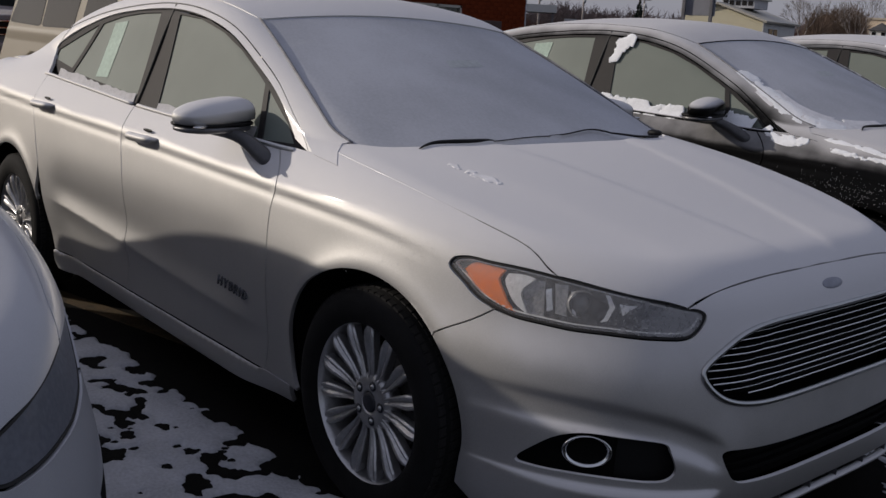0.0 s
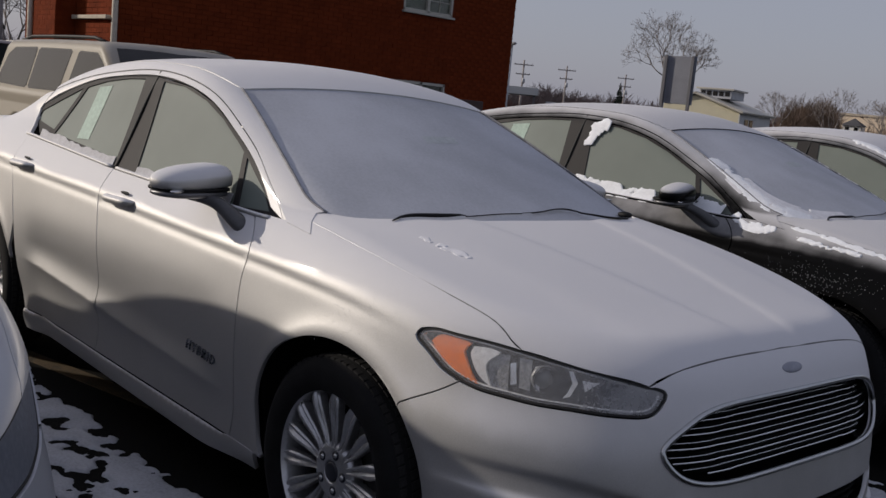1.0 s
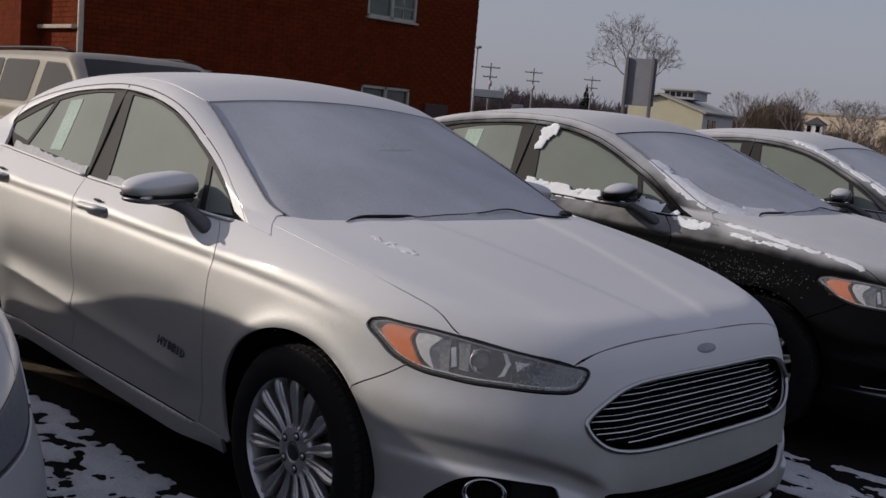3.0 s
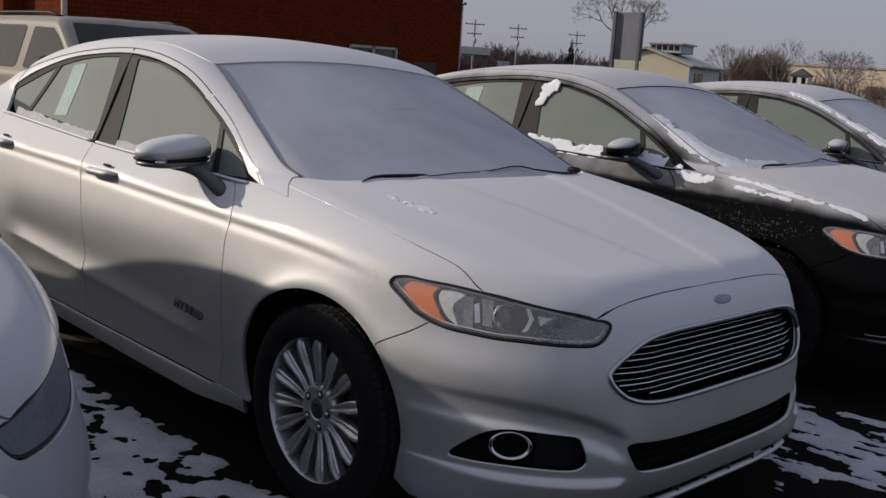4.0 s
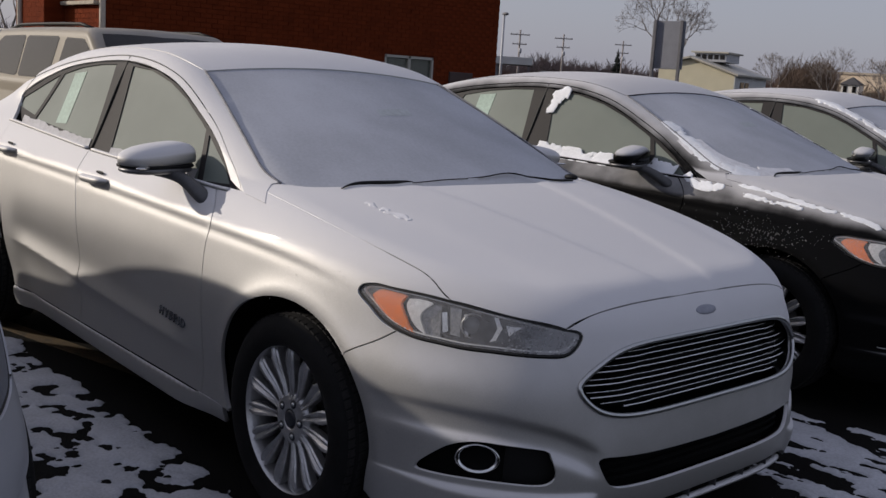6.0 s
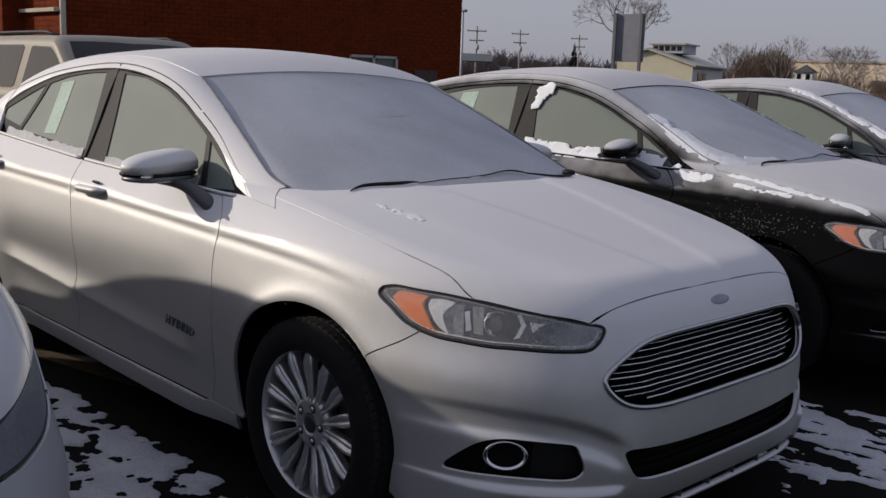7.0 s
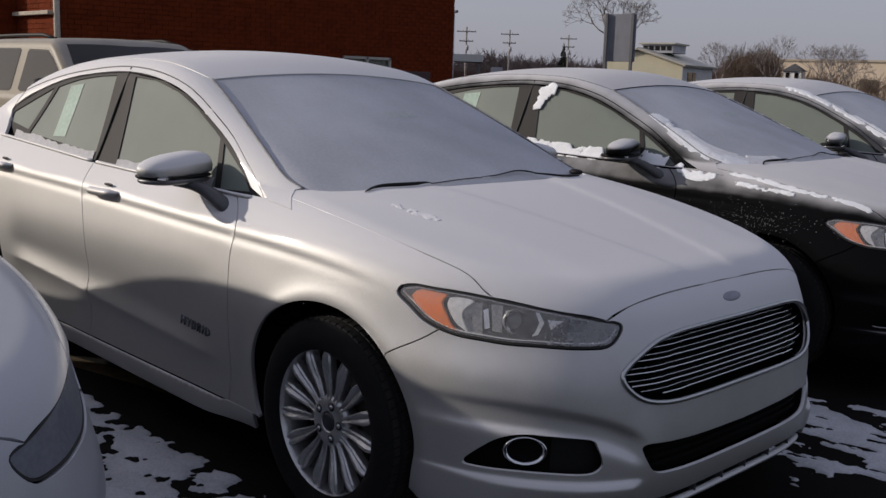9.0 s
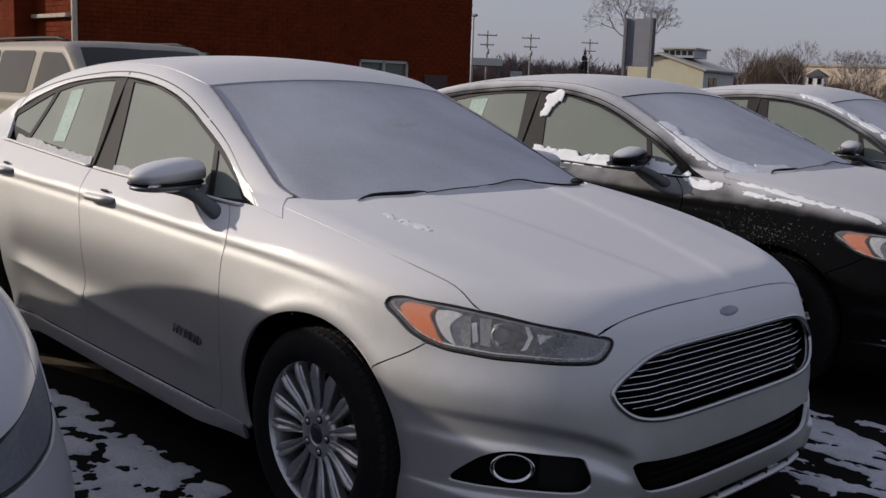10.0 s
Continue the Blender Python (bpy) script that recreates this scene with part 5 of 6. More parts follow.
# ---- brick building ----
def piece_material(name, colour, island):
    m = material(name, colour, 0.9, 0, 0.16, 4, 0.003, 60, spec=0.06, random_piece=0 if island else 0.25)
    if island:
        n, l = m.node_tree.nodes, m.node_tree.links
        geo, scale = n.new("ShaderNodeNewGeometry"), n["Map Range"]
        add = n.new("ShaderNodeMath")
        add.operation = "MULTIPLY_ADD"
        add.inputs[1].default_value, add.inputs[2].default_value = 0.25, -0.125
        l.new(geo.outputs["Random Per Island"], add.inputs[0])
        total = n.new("ShaderNodeMath")
        old = scale.inputs["Value"].links[0].from_socket
        l.new(old, total.inputs[0])
        l.new(add.outputs[0], total.inputs[1])
        l.new(total.outputs[0], scale.inputs["Value"])
    return m


MORTAR = material("old_mortar", (0.125, 0.026, 0.009), 0.9, 0, 0.2, 6, 0.002, 80, spec=0.06)
BRICK = piece_material("dark_red_brick", (0.145, 0.028, 0.009), False)
BRICKS = piece_material("dark_red_brickwork", (0.145, 0.028, 0.009), True)
WOODWHITE = material("white_window_frame", (0.44, 0.42, 0.37), 0.5, 0, 0.08, 10)
PANE = glazing("room_glass", (0.22, 0.22, 0.19), 0.4)
CURTAIN = material("pale_curtain", (0.45, 0.43, 0.35), 0.9, 0, 0.15, 20, 0.004, 30)
STONE = material("limestone", (0.46, 0.40, 0.32), 0.85, 0, 0.15, 8, 0.003, 60)
PIPE = material("painted_pipe", (0.52, 0.46, 0.38), 0.5, 0, 0.1, 12)
X0, Y0, Y1, TOP = -12.5, 3.80, 12.12, 6.6
building = thing("building", "two-storey dark red brick building with white sliding windows", "building", kind="structure")
WINDOWS = [(9.26, 10.46, 3.03, 4.15), (9.24, 10.44, 0.75, 1.77), (4.97, 6.06, 3.00, 4.12), (5.0, 6.1, 0.72, 1.74)]


def masonry(bm, y0, y1, z0, z1, windows):
    """Front wall around its openings, 0.3 m thick."""
    ys = sorted({y0, y1, *[w[0] for w in windows], *[w[1] for w in windows]})
    for a, b in zip(ys, ys[1:]):
        cuts = sorted([(w[2], w[3]) for w in windows if w[0] <= a + 1e-6 and w[1] >= b - 1e-6])
        low = z0
        for c, d in cuts + [(z1, z1)]:
            if c - low > 0.01:
                box(0.3, b - a, c - low, 0, (X0 - 0.156, (a + b) / 2, (c + low) / 2), bm=bm)
            low = d
    return bm


part("front_wall", masonry(bmesh.new(), Y0, Y1, 0, TOP, WINDOWS), MORTAR, building, "mortar bed of a brick wall")
part("side_wall", box(1.05, 0.3, TOP, 0, (-13.33, Y0 + 0.156, TOP / 2)), MORTAR, building)
part("chimney_breast", box(0.95, 1.2, TOP, 0, (-14.33, 4.076, TOP / 2)), MORTAR, building)
part("end_wall", box(5.6, 0.3, TOP, 0, (-15.6, Y1 - 0.156, TOP / 2)), MORTAR, building)
part("rear_wall", box(0.3, 7.4, TOP, 0, (-18.25, 8.3, TOP / 2)), MORTAR, building)
part("far_side_wall", box(3.3, 0.3, TOP, 0, (-16.45, 4.75, TOP / 2)), MORTAR, building)
part("flat_roof", box(6.2, 8.6, 0.25, 0.01, (-15.5, 7.96, TOP + 0.125)), MORTAR, building, "flat roof")
for y, x in ((Y0 + 0.02, X0 + 0.05), (3.45, -14.86)):
    part("downpipe", sweep([(x, y, 0.1), (x, y, 2.0), (x, y, TOP)], 0.045, 10), PIPE, building, "pale painted downpipe")
part("stone_ledge", box(1.30, 0.10, 0.06, 0.01, (-13.16, Y0 - 0.04, 2.18)), STONE, building, "weathered stone ledge")
part("wall_vent", box(0.06, 0.70, 0.30, 0.015, (X0 + 0.02, 11.32, 3.92)), BRICK, building, "brick-coloured wall vent")
part("lower_vent", box(0.05, 0.62, 0.30, 0.015, (X0 + 0.015, 11.15, 1.38)), material("rusty_vent", (0.07, 0.045, 0.04), 0.8), building, "dark low wall vent")
for w in WINDOWS:
    y0, y1, z0, z1 = w
    win = part("window", box(0.02, y1 - y0, z1 - z0, 0, (X0 - 0.14, (y0 + y1) / 2, (z0 + z1) / 2)), CURTAIN, building, "white-framed sliding window with pale curtains")
    for a, b, c, d in ((y0, y1, z0, z0 + 0.05), (y0, y1, z1 - 0.05, z1), (y0, y0 + 0.045, z0, z1), (y1 - 0.045, y1, z0, z1), ((y0 + y1) / 2 - 0.03, (y0 + y1) / 2 + 0.03, z0, z1)):
        part("window_frame", box(0.07, b - a, d - c, 0.004, (X0 - 0.04, (a + b) / 2, (c + d) / 2)), WOODWHITE, win)
    part("window_sill", box(0.10, y1 - y0 + 0.06, 0.04, 0.006, (X0 + 0.0, (y0 + y1) / 2, z0 - 0.02)), WOODWHITE, win)
    for a, b in ((y0 + 0.045, (y0 + y1) / 2 - 0.03), ((y0 + y1) / 2 + 0.03, y1 - 0.045)):
        part("pane", box(0.006, b - a, z1 - z0 - 0.1, 0, (X0 - 0.06, (a + b) / 2, (z0 + z1) / 2)), PANE, win)
    if z0 > 2 and y0 > 8:
        m = (y0 + y1) / 2
        for y in (m + 0.3,):
            part("glazing_bar", box(0.012, 0.016, z1 - z0 - 0.1, 0, (X0 - 0.05, y, (z0 + z1) / 2)), WOODWHITE, win)
        for z in (z0 + 0.25, z0 + 0.48, z0 + 0.71, z0 + 0.94):
            part("glazing_bar", box(0.012, (y1 - m) - 0.05, 0.016, 0, (X0 - 0.05, (m + y1) / 2, z)), WOODWHITE, win)

# bricks: the ones by the seen corner singly, the rest as one mesh
single = box(0.010, 0.201, 0.066, 0.003, segs=1)
brick_mesh = bpy.data.meshes.new("brick")
single.to_mesh(brick_mesh)
single.free()
brick_mesh.materials.append(BRICK)
rest_v, rest_f, count = [], [], 0
rows = int(TOP / 0.075)
for r in range(rows):
    z = 0.04 + r * 0.075
    y = Y0 + 0.10 - (0.1035 if r % 2 else 0)
    while y < Y1:
        a, b = max(y - 0.101, Y0), min(y + 0.101, Y1)
        if b - a > 0.03 and not any(w[0] - 0.01 < b and a < w[1] + 0.01 and w[2] - 0.03 < z + 0.03 and z - 0.03 < w[3] + 0.01 for w in WINDOWS):
            if 10.5 < y < 12.0 and 1.5 < z < 4.4 and count < 300 and b - a > 0.195:
                ob = new("brick", brick_mesh)
                ob.parent = building
                ob.matrix_basis = pose(X0 - 0.001 + random.uniform(-0.002, 0.002), y, z)
                count += 1
            else:
                k, d = len(rest_v), random.uniform(0.002, 0.0045)
                rest_v += [(X0 - 0.02, a, z - 0.0335), (X0 - 0.02, b, z - 0.0335), (X0 - 0.02, b, z + 0.0335), (X0 - 0.02, a, z + 0.0335),
                           (X0 + d, a + 0.002, z - 0.0315), (X0 + d, b - 0.002, z - 0.0315), (X0 + d, b - 0.002, z + 0.0315), (X0 + d, a + 0.002, z + 0.0315)]
                rest_f += [tuple(k + i for i in f) for f in ((4, 5, 6, 7), (0, 1, 5, 4), (1, 2, 6, 5), (2, 3, 7, 6), (3, 0, 4, 7))]
        y += 0.207
for r in range(rows):
    z = 0.04 + r * 0.075
    for x0, x1, yy, along in ((-13.84, X0, Y0, 0), (-14.80, -13.86, 3.476, 0), (3.476, Y0, -13.855, 1)):
        x = x0 + 0.1 - (0.1035 if r % 2 else 0)
        while x < x1:
            a, b = max(x - 0.101, x0), min(x + 0.101, x1)
            if b - a > 0.03:
                k, d = len(rest_v), random.uniform(0.002, 0.0045)
                for off in (-0.02, d):
                    for s, zz in ((a, z - 0.0335), (b, z - 0.0335), (b, z + 0.0335), (a, z + 0.0335)):
                        rest_v.append((yy + off, s, zz) if along else (s, yy - off, zz))
                rest_f += [tuple(k + i for i in f) for f in ((4, 5, 6, 7), (0, 1, 5, 4), (1, 2, 6, 5), (2, 3, 7, 6), (3, 0, 4, 7))]
            x += 0.207
me = bpy.data.meshes.new("brickwork")
me.from_pydata(rest_v, [], rest_f)
bm = bmesh.new()
bm.from_mesh(me)
bmesh.ops.recalc_face_normals(bm, faces=bm.faces)
bm.to_mesh(me)
bm.free()
tagged(part("brickwork", me, BRICKS, building, "courses of dark red brick"), kind="stuff")


# ---- the other vehicles ----
def wagon(name, label, paint, m, length, width, high, belt, nose_h, shield, tail_x, axle=0.9, base=2.75, dark=None, rails=True, truck=False, panes=None):
    """A tall wagon or pickup: x ahead from the front axle. shield: x of the windscreen's foot and head."""
    car = thing(name, label, "car", m=m)
    half, nose = width / 2, axle

    def hull(p):
        x, w, z = p[..., 0], np.abs(p[..., 1]), p[..., 2]
        side = w - (half - 0.05 * np.maximum(z - 0.75, 0) - 0.06 * np.maximum(0.5 - z, 0) - 0.03 * bump(x, nose, 0.5))
        front = x - (nose - 0.18 * (w / half) ** 3 - 0.10 * np.maximum(z - 0.75, 0))
        back = tail_x - 0.03 + 0.08 * (w / half) ** 4 - x
        top = z - np.where(x > shield[0] - 0.4, nose_h + (belt - nose_h) * np.clip((nose - x) / (nose - shield[0]), 0, 1) - 0.05 * w ** 2, belt)
        body = smax(smax(smax(side, front, 0.14), back, 0.10), top, 0.09)
        lean = shield[1] + (shield[0] - shield[1]) * (high - 0.10 - z) / (high - 0.10 - belt)
        glass = (x - (lean - 0.12 * w ** 2)) / 1.3
        roof = z - (high - 0.05 * w ** 2 - 0.02 * ((x + 2.0) / 1.6) ** 2)
        flank_ = (w - (half - 0.05 - 0.24 * (z - belt))) / 1.03
        end = ((tail_x if not truck else shield[1] - 1.5) + 0.02 + 0.22 * (z - belt) - x) / 1.02
        house = np.maximum(smax(smax(smax(flank_, roof, 0.10), glass, 0.06), end, 0.10), 0.5 - z)
        return np.maximum(np.minimum(body, house), 0.28 - z)
    wells = lambda p: np.maximum(hull(p), -np.maximum(np.minimum(np.hypot(p[..., 0], p[..., 2] - 0.36), np.hypot(p[..., 0] + base, p[..., 2] - 0.36)) - 0.42, half - 0.25 - np.abs(p[..., 1])))
    xs = np.unique(np.r_[np.linspace(tail_x - 0.02, nose - 0.01, 210), tail_x + 0.005, nose - 0.002])
    fs = np.radians(np.linspace(-50, 230, 211))
    X, A = np.meshgrid(xs, fs, indexing="ij")
    q, _ = shoot(wells, np.stack([X, 0 * X, 0 * X + 0.62], -1).reshape(-1, 3), np.stack([0 * A, -np.cos(A), np.sin(A)], -1).reshape(-1, 3), 1.9, 140)
    inside = wells(np.stack([X, 0 * X, 0 * X + 0.62], -1).reshape(-1, 3)) < 0
    q[~inside] = np.stack([X, 0 * X, 0 * X + 0.62], -1).reshape(-1, 3)[~inside]
    nx, na = X.shape
    me = bpy.data.meshes.new("body")
    me.from_pydata(q.tolist(), [], [(i * na + j, (i + 1) * na + j, (i + 1) * na + j + 1, i * na + j + 1) for i in range(nx - 1) for j in range(na - 1)])
    me.shade_smooth()
    me.normals_split_custom_set_from_vertices(normal(hull, q).tolist())
    body = part("body", me, paint, car)
    proud = offset(hull, -0.004)
    FL = flank(proud)
    k = shield[1] - 0.10
    up, lo = high - 0.13, belt + 0.05
    end = tail_x if not truck else shield[1] - 1.5
    band = np.array([(shield[0] - 0.12, belt + 0.03), (shield[1] - 0.02, high - 0.115), (end + 0.42 if not truck else end + 0.1, high - 0.115), (end + 0.22 if not truck else end + 0.1, belt + 0.03)])
    thin = offset(hull, -0.002)
    for flip in (False, True) if not panes else ():
        part("window_band", panel("window_band", flank(thin), thin, band, du=0.07, dv=0.05, flange=0.004, mirror=flip), GASKET, car, "black window surround")
    posts = [shield[1] - 0.02, shield[1] - 0.95, shield[1] - 1.80, end + 0.30] if not truck else [shield[1] - 0.02, shield[1] - 0.85, end + 0.12]
    for loop in panes or ():
        loop = np.array(loop)
        loop = np.stack([loop * 0.94 + np.roll(loop, -1, 0) * 0.06, loop * 0.06 + np.roll(loop, -1, 0) * 0.94], 1).reshape(-1, 2)
        for flip in (False, True):
            win = part("side_window", panel("side_window", FL, proud, shrunk(loop, 0.012), du=0.07, dv=0.05, flange=0.002, mirror=flip), dark, car, "dark side window")
            part("window_seal", panel("window_seal", flank(thin), thin, loop, du=0.07, dv=0.05, flange=0.004, mirror=flip), GASKET, win)
    for i, (a, b) in enumerate(zip(posts, posts[1:]) if not panes else ()):
        a2 = a - (0.03 if i else 0.08)
        b2 = b + 0.02
        slope = (shield[0] - shield[1]) / (high - 0.10 - belt)
        foot = a2 + ((up - lo) * slope * 0.9 if i == 0 else 0.0)
        back_top, back_low = b2 + (0.22 if i == len(posts) - 2 and not truck else 0.0), b2
        loop = np.array([(foot, lo), (a2, up), (back_top, up), (back_low, lo)])
        for flip in (False, True):
            part("side_window", panel("side_window", FL, proud, loop, du=0.07, dv=0.05, flange=0.006, mirror=flip), dark, car, "dark side window")
    PP = plan(proud)
    ws = both(np.array([(shield[0] - 0.06, 0.0), (shield[0] - 0.12, -half + 0.24), (shield[0] - 0.17, -half + 0.15), (shield[1] - 0.07, -half + 0.29), (shield[1] - 0.03, 0.0)]))
    part("windscreen", panel("windscreen", PP, proud, ws, du=0.05, dv=0.07, flange=0.006), dark, car, "dark windscreen")
    if rails:
        for s in (-1, 1):
            pts = [(x, s * (half - 0.27), high - 0.03 + (0.04 if 0 < i < 8 else 0) - 0.02 * ((x + 2.0) / 1.6) ** 2) for i, x in enumerate(np.linspace(shield[1] - 0.25, end + 0.35, 9))]
            part("roof_rail", sweep(pts, 0.018, 8), PLASTIC, car, "black roof rail")
    for flip in (1, -1):
        wheel_parts(car, 0.0, -(half - 0.03) * flip, 10, -flip)
        wheel_parts(car, -base, -(half - 0.03) * flip, 33, -flip)
        part("door_mirror", pebble(0.07, 0.11, 0.09, 2.6, (shield[0] - 0.42, -(half + 0.10) * flip, belt + 0.07)), PLASTIC, car, "black door mirror")
        part("headlight", pebble(0.14, 0.23, 0.065, 6.0, (nose - 0.16, -(half - 0.27) * flip, nose_h - 0.15)), GREYFACET, car, "clear headlight")
        part("turn_signal", pebble(0.13, 0.23, 0.045, 6.0, (nose - 0.16, -(half - 0.27) * flip, nose_h - 0.30)), AMBER, car, "amber turn lamp")
    part("grille", box(0.06, width - 0.85, 0.30, 0.02, (nose - 0.02, 0, nose_h - 0.24)), PLASTIC, car, "black grille")
    for z in (nose_h - 0.12, nose_h - 0.24, nose_h - 0.36):
        part("grille_bar", box(0.05, width - 0.82, 0.035, 0.01, (nose + 0.005, 0, z)), CHROME, car)
    part("bumper", pebble(0.16, half, 0.12, 5.0, (nose - 0.06, 0, 0.54)), SATIN if truck else PLASTIC, car, "front bumper")
    return car


CARGLASS = material("dark_car_window", (0.012, 0.011, 0.011), 0.05, 0, 0.3, 5, 0, 30, 0.0, 0.30)
TRUCKGLASS = material("black_green_glass", (0.008, 0.012, 0.011), 0.15, 0, 0.3, 5, 0, 30, 0.0, 0.06)
wagon("family_wagon", "champagne-beige tall wagon with dark windows and roof rails", BEIGE, pose(-6.30, 2.30, 0, 0, 0, 0), 4.6, 1.86, 1.69, 1.12, 0.98, (-0.30, -1.00), -3.92, base=2.9, dark=CARGLASS,
      panes=[[(-0.55, 1.15), (-1.01, 1.47), (-1.17, 1.55), (-1.63, 1.56), (-1.72, 1.13)], [(-1.79, 1.57), (-2.72, 1.57), (-2.77, 1.12), (-1.88, 1.13)], [(-2.76, 1.575), (-3.45, 1.56), (-3.62, 1.48), (-3.80, 1.14), (-2.80, 1.12)]])
wagon("pickup", "white pickup truck with a dark windscreen and chrome grille", DULLWHITE, pose(-17.9, 4.05, 0, 0, 0, -9), 5.2, 1.98, 1.82, 1.22, 1.14, (-0.55, -1.15), -4.1, base=3.3, dark=TRUCKGLASS, rails=False, truck=True)


# ---- beyond the car park ----
BARK = material("bare_bark", (0.21, 0.185, 0.175), 0.9, 0, 0.2, 3)
# Twigs lightened: the haze of distance is put into their colour.
TWIGS = material("hazed_winter_twigs", (0.20, 0.155, 0.145), 0.95, 0, 0.3, 0.5)
SCRUB = material("brown_scrub", (0.19, 0.135, 0.10), 0.95, 0, 0.35, 0.6)
RUSSET = material("russet_scrub", (0.13, 0.075, 0.06), 0.95, 0, 0.3, 0.6)
NEEDLE = material("spruce_needles", (0.022, 0.034, 0.028), 0.9, 0, 0.3, 2)
CREAM = material("cream_siding", (0.58, 0.54, 0.40), 0.8, 0, 0.06, 1.5)
PALE = material("pale_siding", (0.56, 0.56, 0.55), 0.8, 0, 0.06, 1.5)
SLATEROOF = material("dark_shingle", (0.06, 0.06, 0.065), 0.9, 0, 0.2, 2)
TAN = material("tan_stucco", (0.68, 0.56, 0.43), 0.9, 0, 0.1, 0.5)
GALV = material("grey_sheet_metal", (0.42, 0.43, 0.46), 0.6, 0.2, 0.1, 2)
SIGNBACK = material("weathered_sign_back", (0.27, 0.28, 0.32), 0.6, 0.2, 0.16, 2)
LIMEWASH = material("white_boards", (0.78, 0.78, 0.76), 0.8, 0, 0.06, 2)
POST = material("grey_post", (0.17, 0.17, 0.185), 0.7, 0.2, 0.1)
# Weathered wood, paler than its own tone: distance haze is in the colour.
WOODPOLE = material("hazed_weathered_pole", (0.30, 0.27, 0.26), 0.9, 0, 0.2, 3)


def bare_tree(name, at, high, spread, seed, label, thin=1.0, levels=5, lean=0.0, mat=None):
    """A leafless tree: trunk, limbs and fine twigs."""
    rng = random.Random(seed)
    tree = thing(name, label, "tree", m=pose(*at))
    trunk, crown = [], []

    def grow(p, d, length, r, depth):
        q = p + d * length
        mid = (p + q) / 2 + Vector((rng.uniform(-1, 1), rng.uniform(-1, 1), rng.uniform(-0.5, 0.5))) * length * 0.07
        (trunk if depth == 0 else crown).append(([p, mid, q], [r, r * 0.85, r * 0.68]))
        if depth >= levels:
            return
        for i in range(3 if depth < 2 else rng.choice((2, 3, 3))):
            turn = rng.uniform(0.25, 0.75) * spread
            az = 2 * math.pi * (i / 3 + rng.uniform(-0.12, 0.12)) + depth
            side = d.orthogonal().normalized()
            side.rotate(Matrix.Rotation(az, 3, d))
            nd = (d * math.cos(turn) + side * math.sin(turn) + Vector((0, 0, 0.10))).normalized()
            start = p.lerp(q, rng.uniform(0.72, 1.0))
            grow(start, nd, length * rng.uniform(0.60, 0.80), r * rng.uniform(0.5, 0.66), depth + 1)
    def grown():
        pts = [p for rods in (trunk, crown) for r in rods for p in r[0]]
        return high / max(p.z for p in pts)
    grow(Vector((0, 0, 0)), Vector((lean, 0, 1)).normalized(), high * 0.22, high * 0.022 * thin, 0)
    scale = grown()
    for piece, rods in (("trunk", trunk), ("crown", crown)):
        rods = [([p * scale for p in pts], [r * scale for r in rr]) for pts, rr in rods]
        bm = bmesh.new()
        for pts, rr in rods:
            one = sweep(pts, [max(x, 0.007) for x in rr], 5 if piece == "trunk" else 3)
            tmp = bpy.data.meshes.new("tmp")
            one.to_mesh(tmp)
            one.free()
            bm.from_mesh(tmp)
            bpy.data.meshes.remove(tmp)
        part(piece, bm, mat or BARK, tree)
    return tree


def thicket(name, line, count, low, high, deep, mat, seed, label, wide=0.10, blades=26):
    """A far band of bare woods or scrub: many fine upright shoots, uneven along its top."""
    rng = random.Random(seed)
    verts, faces = [], []
    for _ in range(count):
        t = rng.random() * (len(line) - 1)
        i = min(int(t), len(line) - 2)
        a, b = Vector((*line[i], 0)), Vector((*line[i + 1], 0))
        c = a.lerp(b, t - i)
        away = (c - Vector((2.4, -2.6, 0))).normalized()
        across = Vector((-away.y, away.x, 0))
        c += away * rng.uniform(0, deep)
        h = rng.uniform(low, high) * (0.75 + 0.5 * noise.noise(Vector((c.x, c.y, seed)) * 0.06))
        w = h * rng.uniform(0.30, 0.50)
        rods = [(c, c + Vector((0, 0, h * 0.8)), wide * 1.5)]
        for _ in range(blades):
            lean = rng.uniform(-1.25, 1.25)
            foot = c + across * rng.uniform(-0.06, 0.06) * w + Vector((0, 0, h * rng.uniform(0.15, 0.72)))
            size = h * rng.uniform(0.14, 0.40) * (1.1 - 0.4 * abs(lean))
            tip = foot + across * math.sin(lean) * size + away * rng.uniform(-0.5, 0.5) * size + Vector((0, 0, size * math.cos(lean)))
            rods.append((foot, tip, wide))
            side = foot.lerp(tip, rng.uniform(0.4, 0.8))
            rods.append((side, side + across * math.sin(lean + rng.uniform(-0.9, 0.9)) * size * 0.5 + Vector((0, 0, size * 0.4)), wide * 0.7))
        for foot, tip, t in rods:
            k = len(verts)
            s = across * t * rng.uniform(0.6, 1.2)
            verts += [tuple(foot - s), tuple(foot + s), tuple(tip)]
            faces.append((k, k + 1, k + 2))
    me = bpy.data.meshes.new(name)
    me.from_pydata(verts, [], faces)
    me.materials.append(mat)
    return tagged(new(name, me), label, "woods", kind="stuff")


thicket("far_woods", [(-150, 128), (-136, 142), (-122, 154), (-100, 168), (-78, 182), (-52, 195), (-20, 205)], 3200, 5.5, 8.0, 16, TWIGS, 4, "far band of bare brown winter woods", 0.10, 24)
thicket("scrub_row", [(-37.8, 66.8), (-36.2, 67.8), (-34.9, 68.6)], 210, 2.8, 4.6, 3, SCRUB, 9, "dense brown leafless scrub before buildings", 0.030, 60)
thicket("scrub_row", [(-33.5, 70), (-31, 71), (-28, 71.5), (-22, 72)], 70, 2.0, 3.4, 4, SCRUB, 12, "brown leafless scrub before a tan building", 0.022, 40)
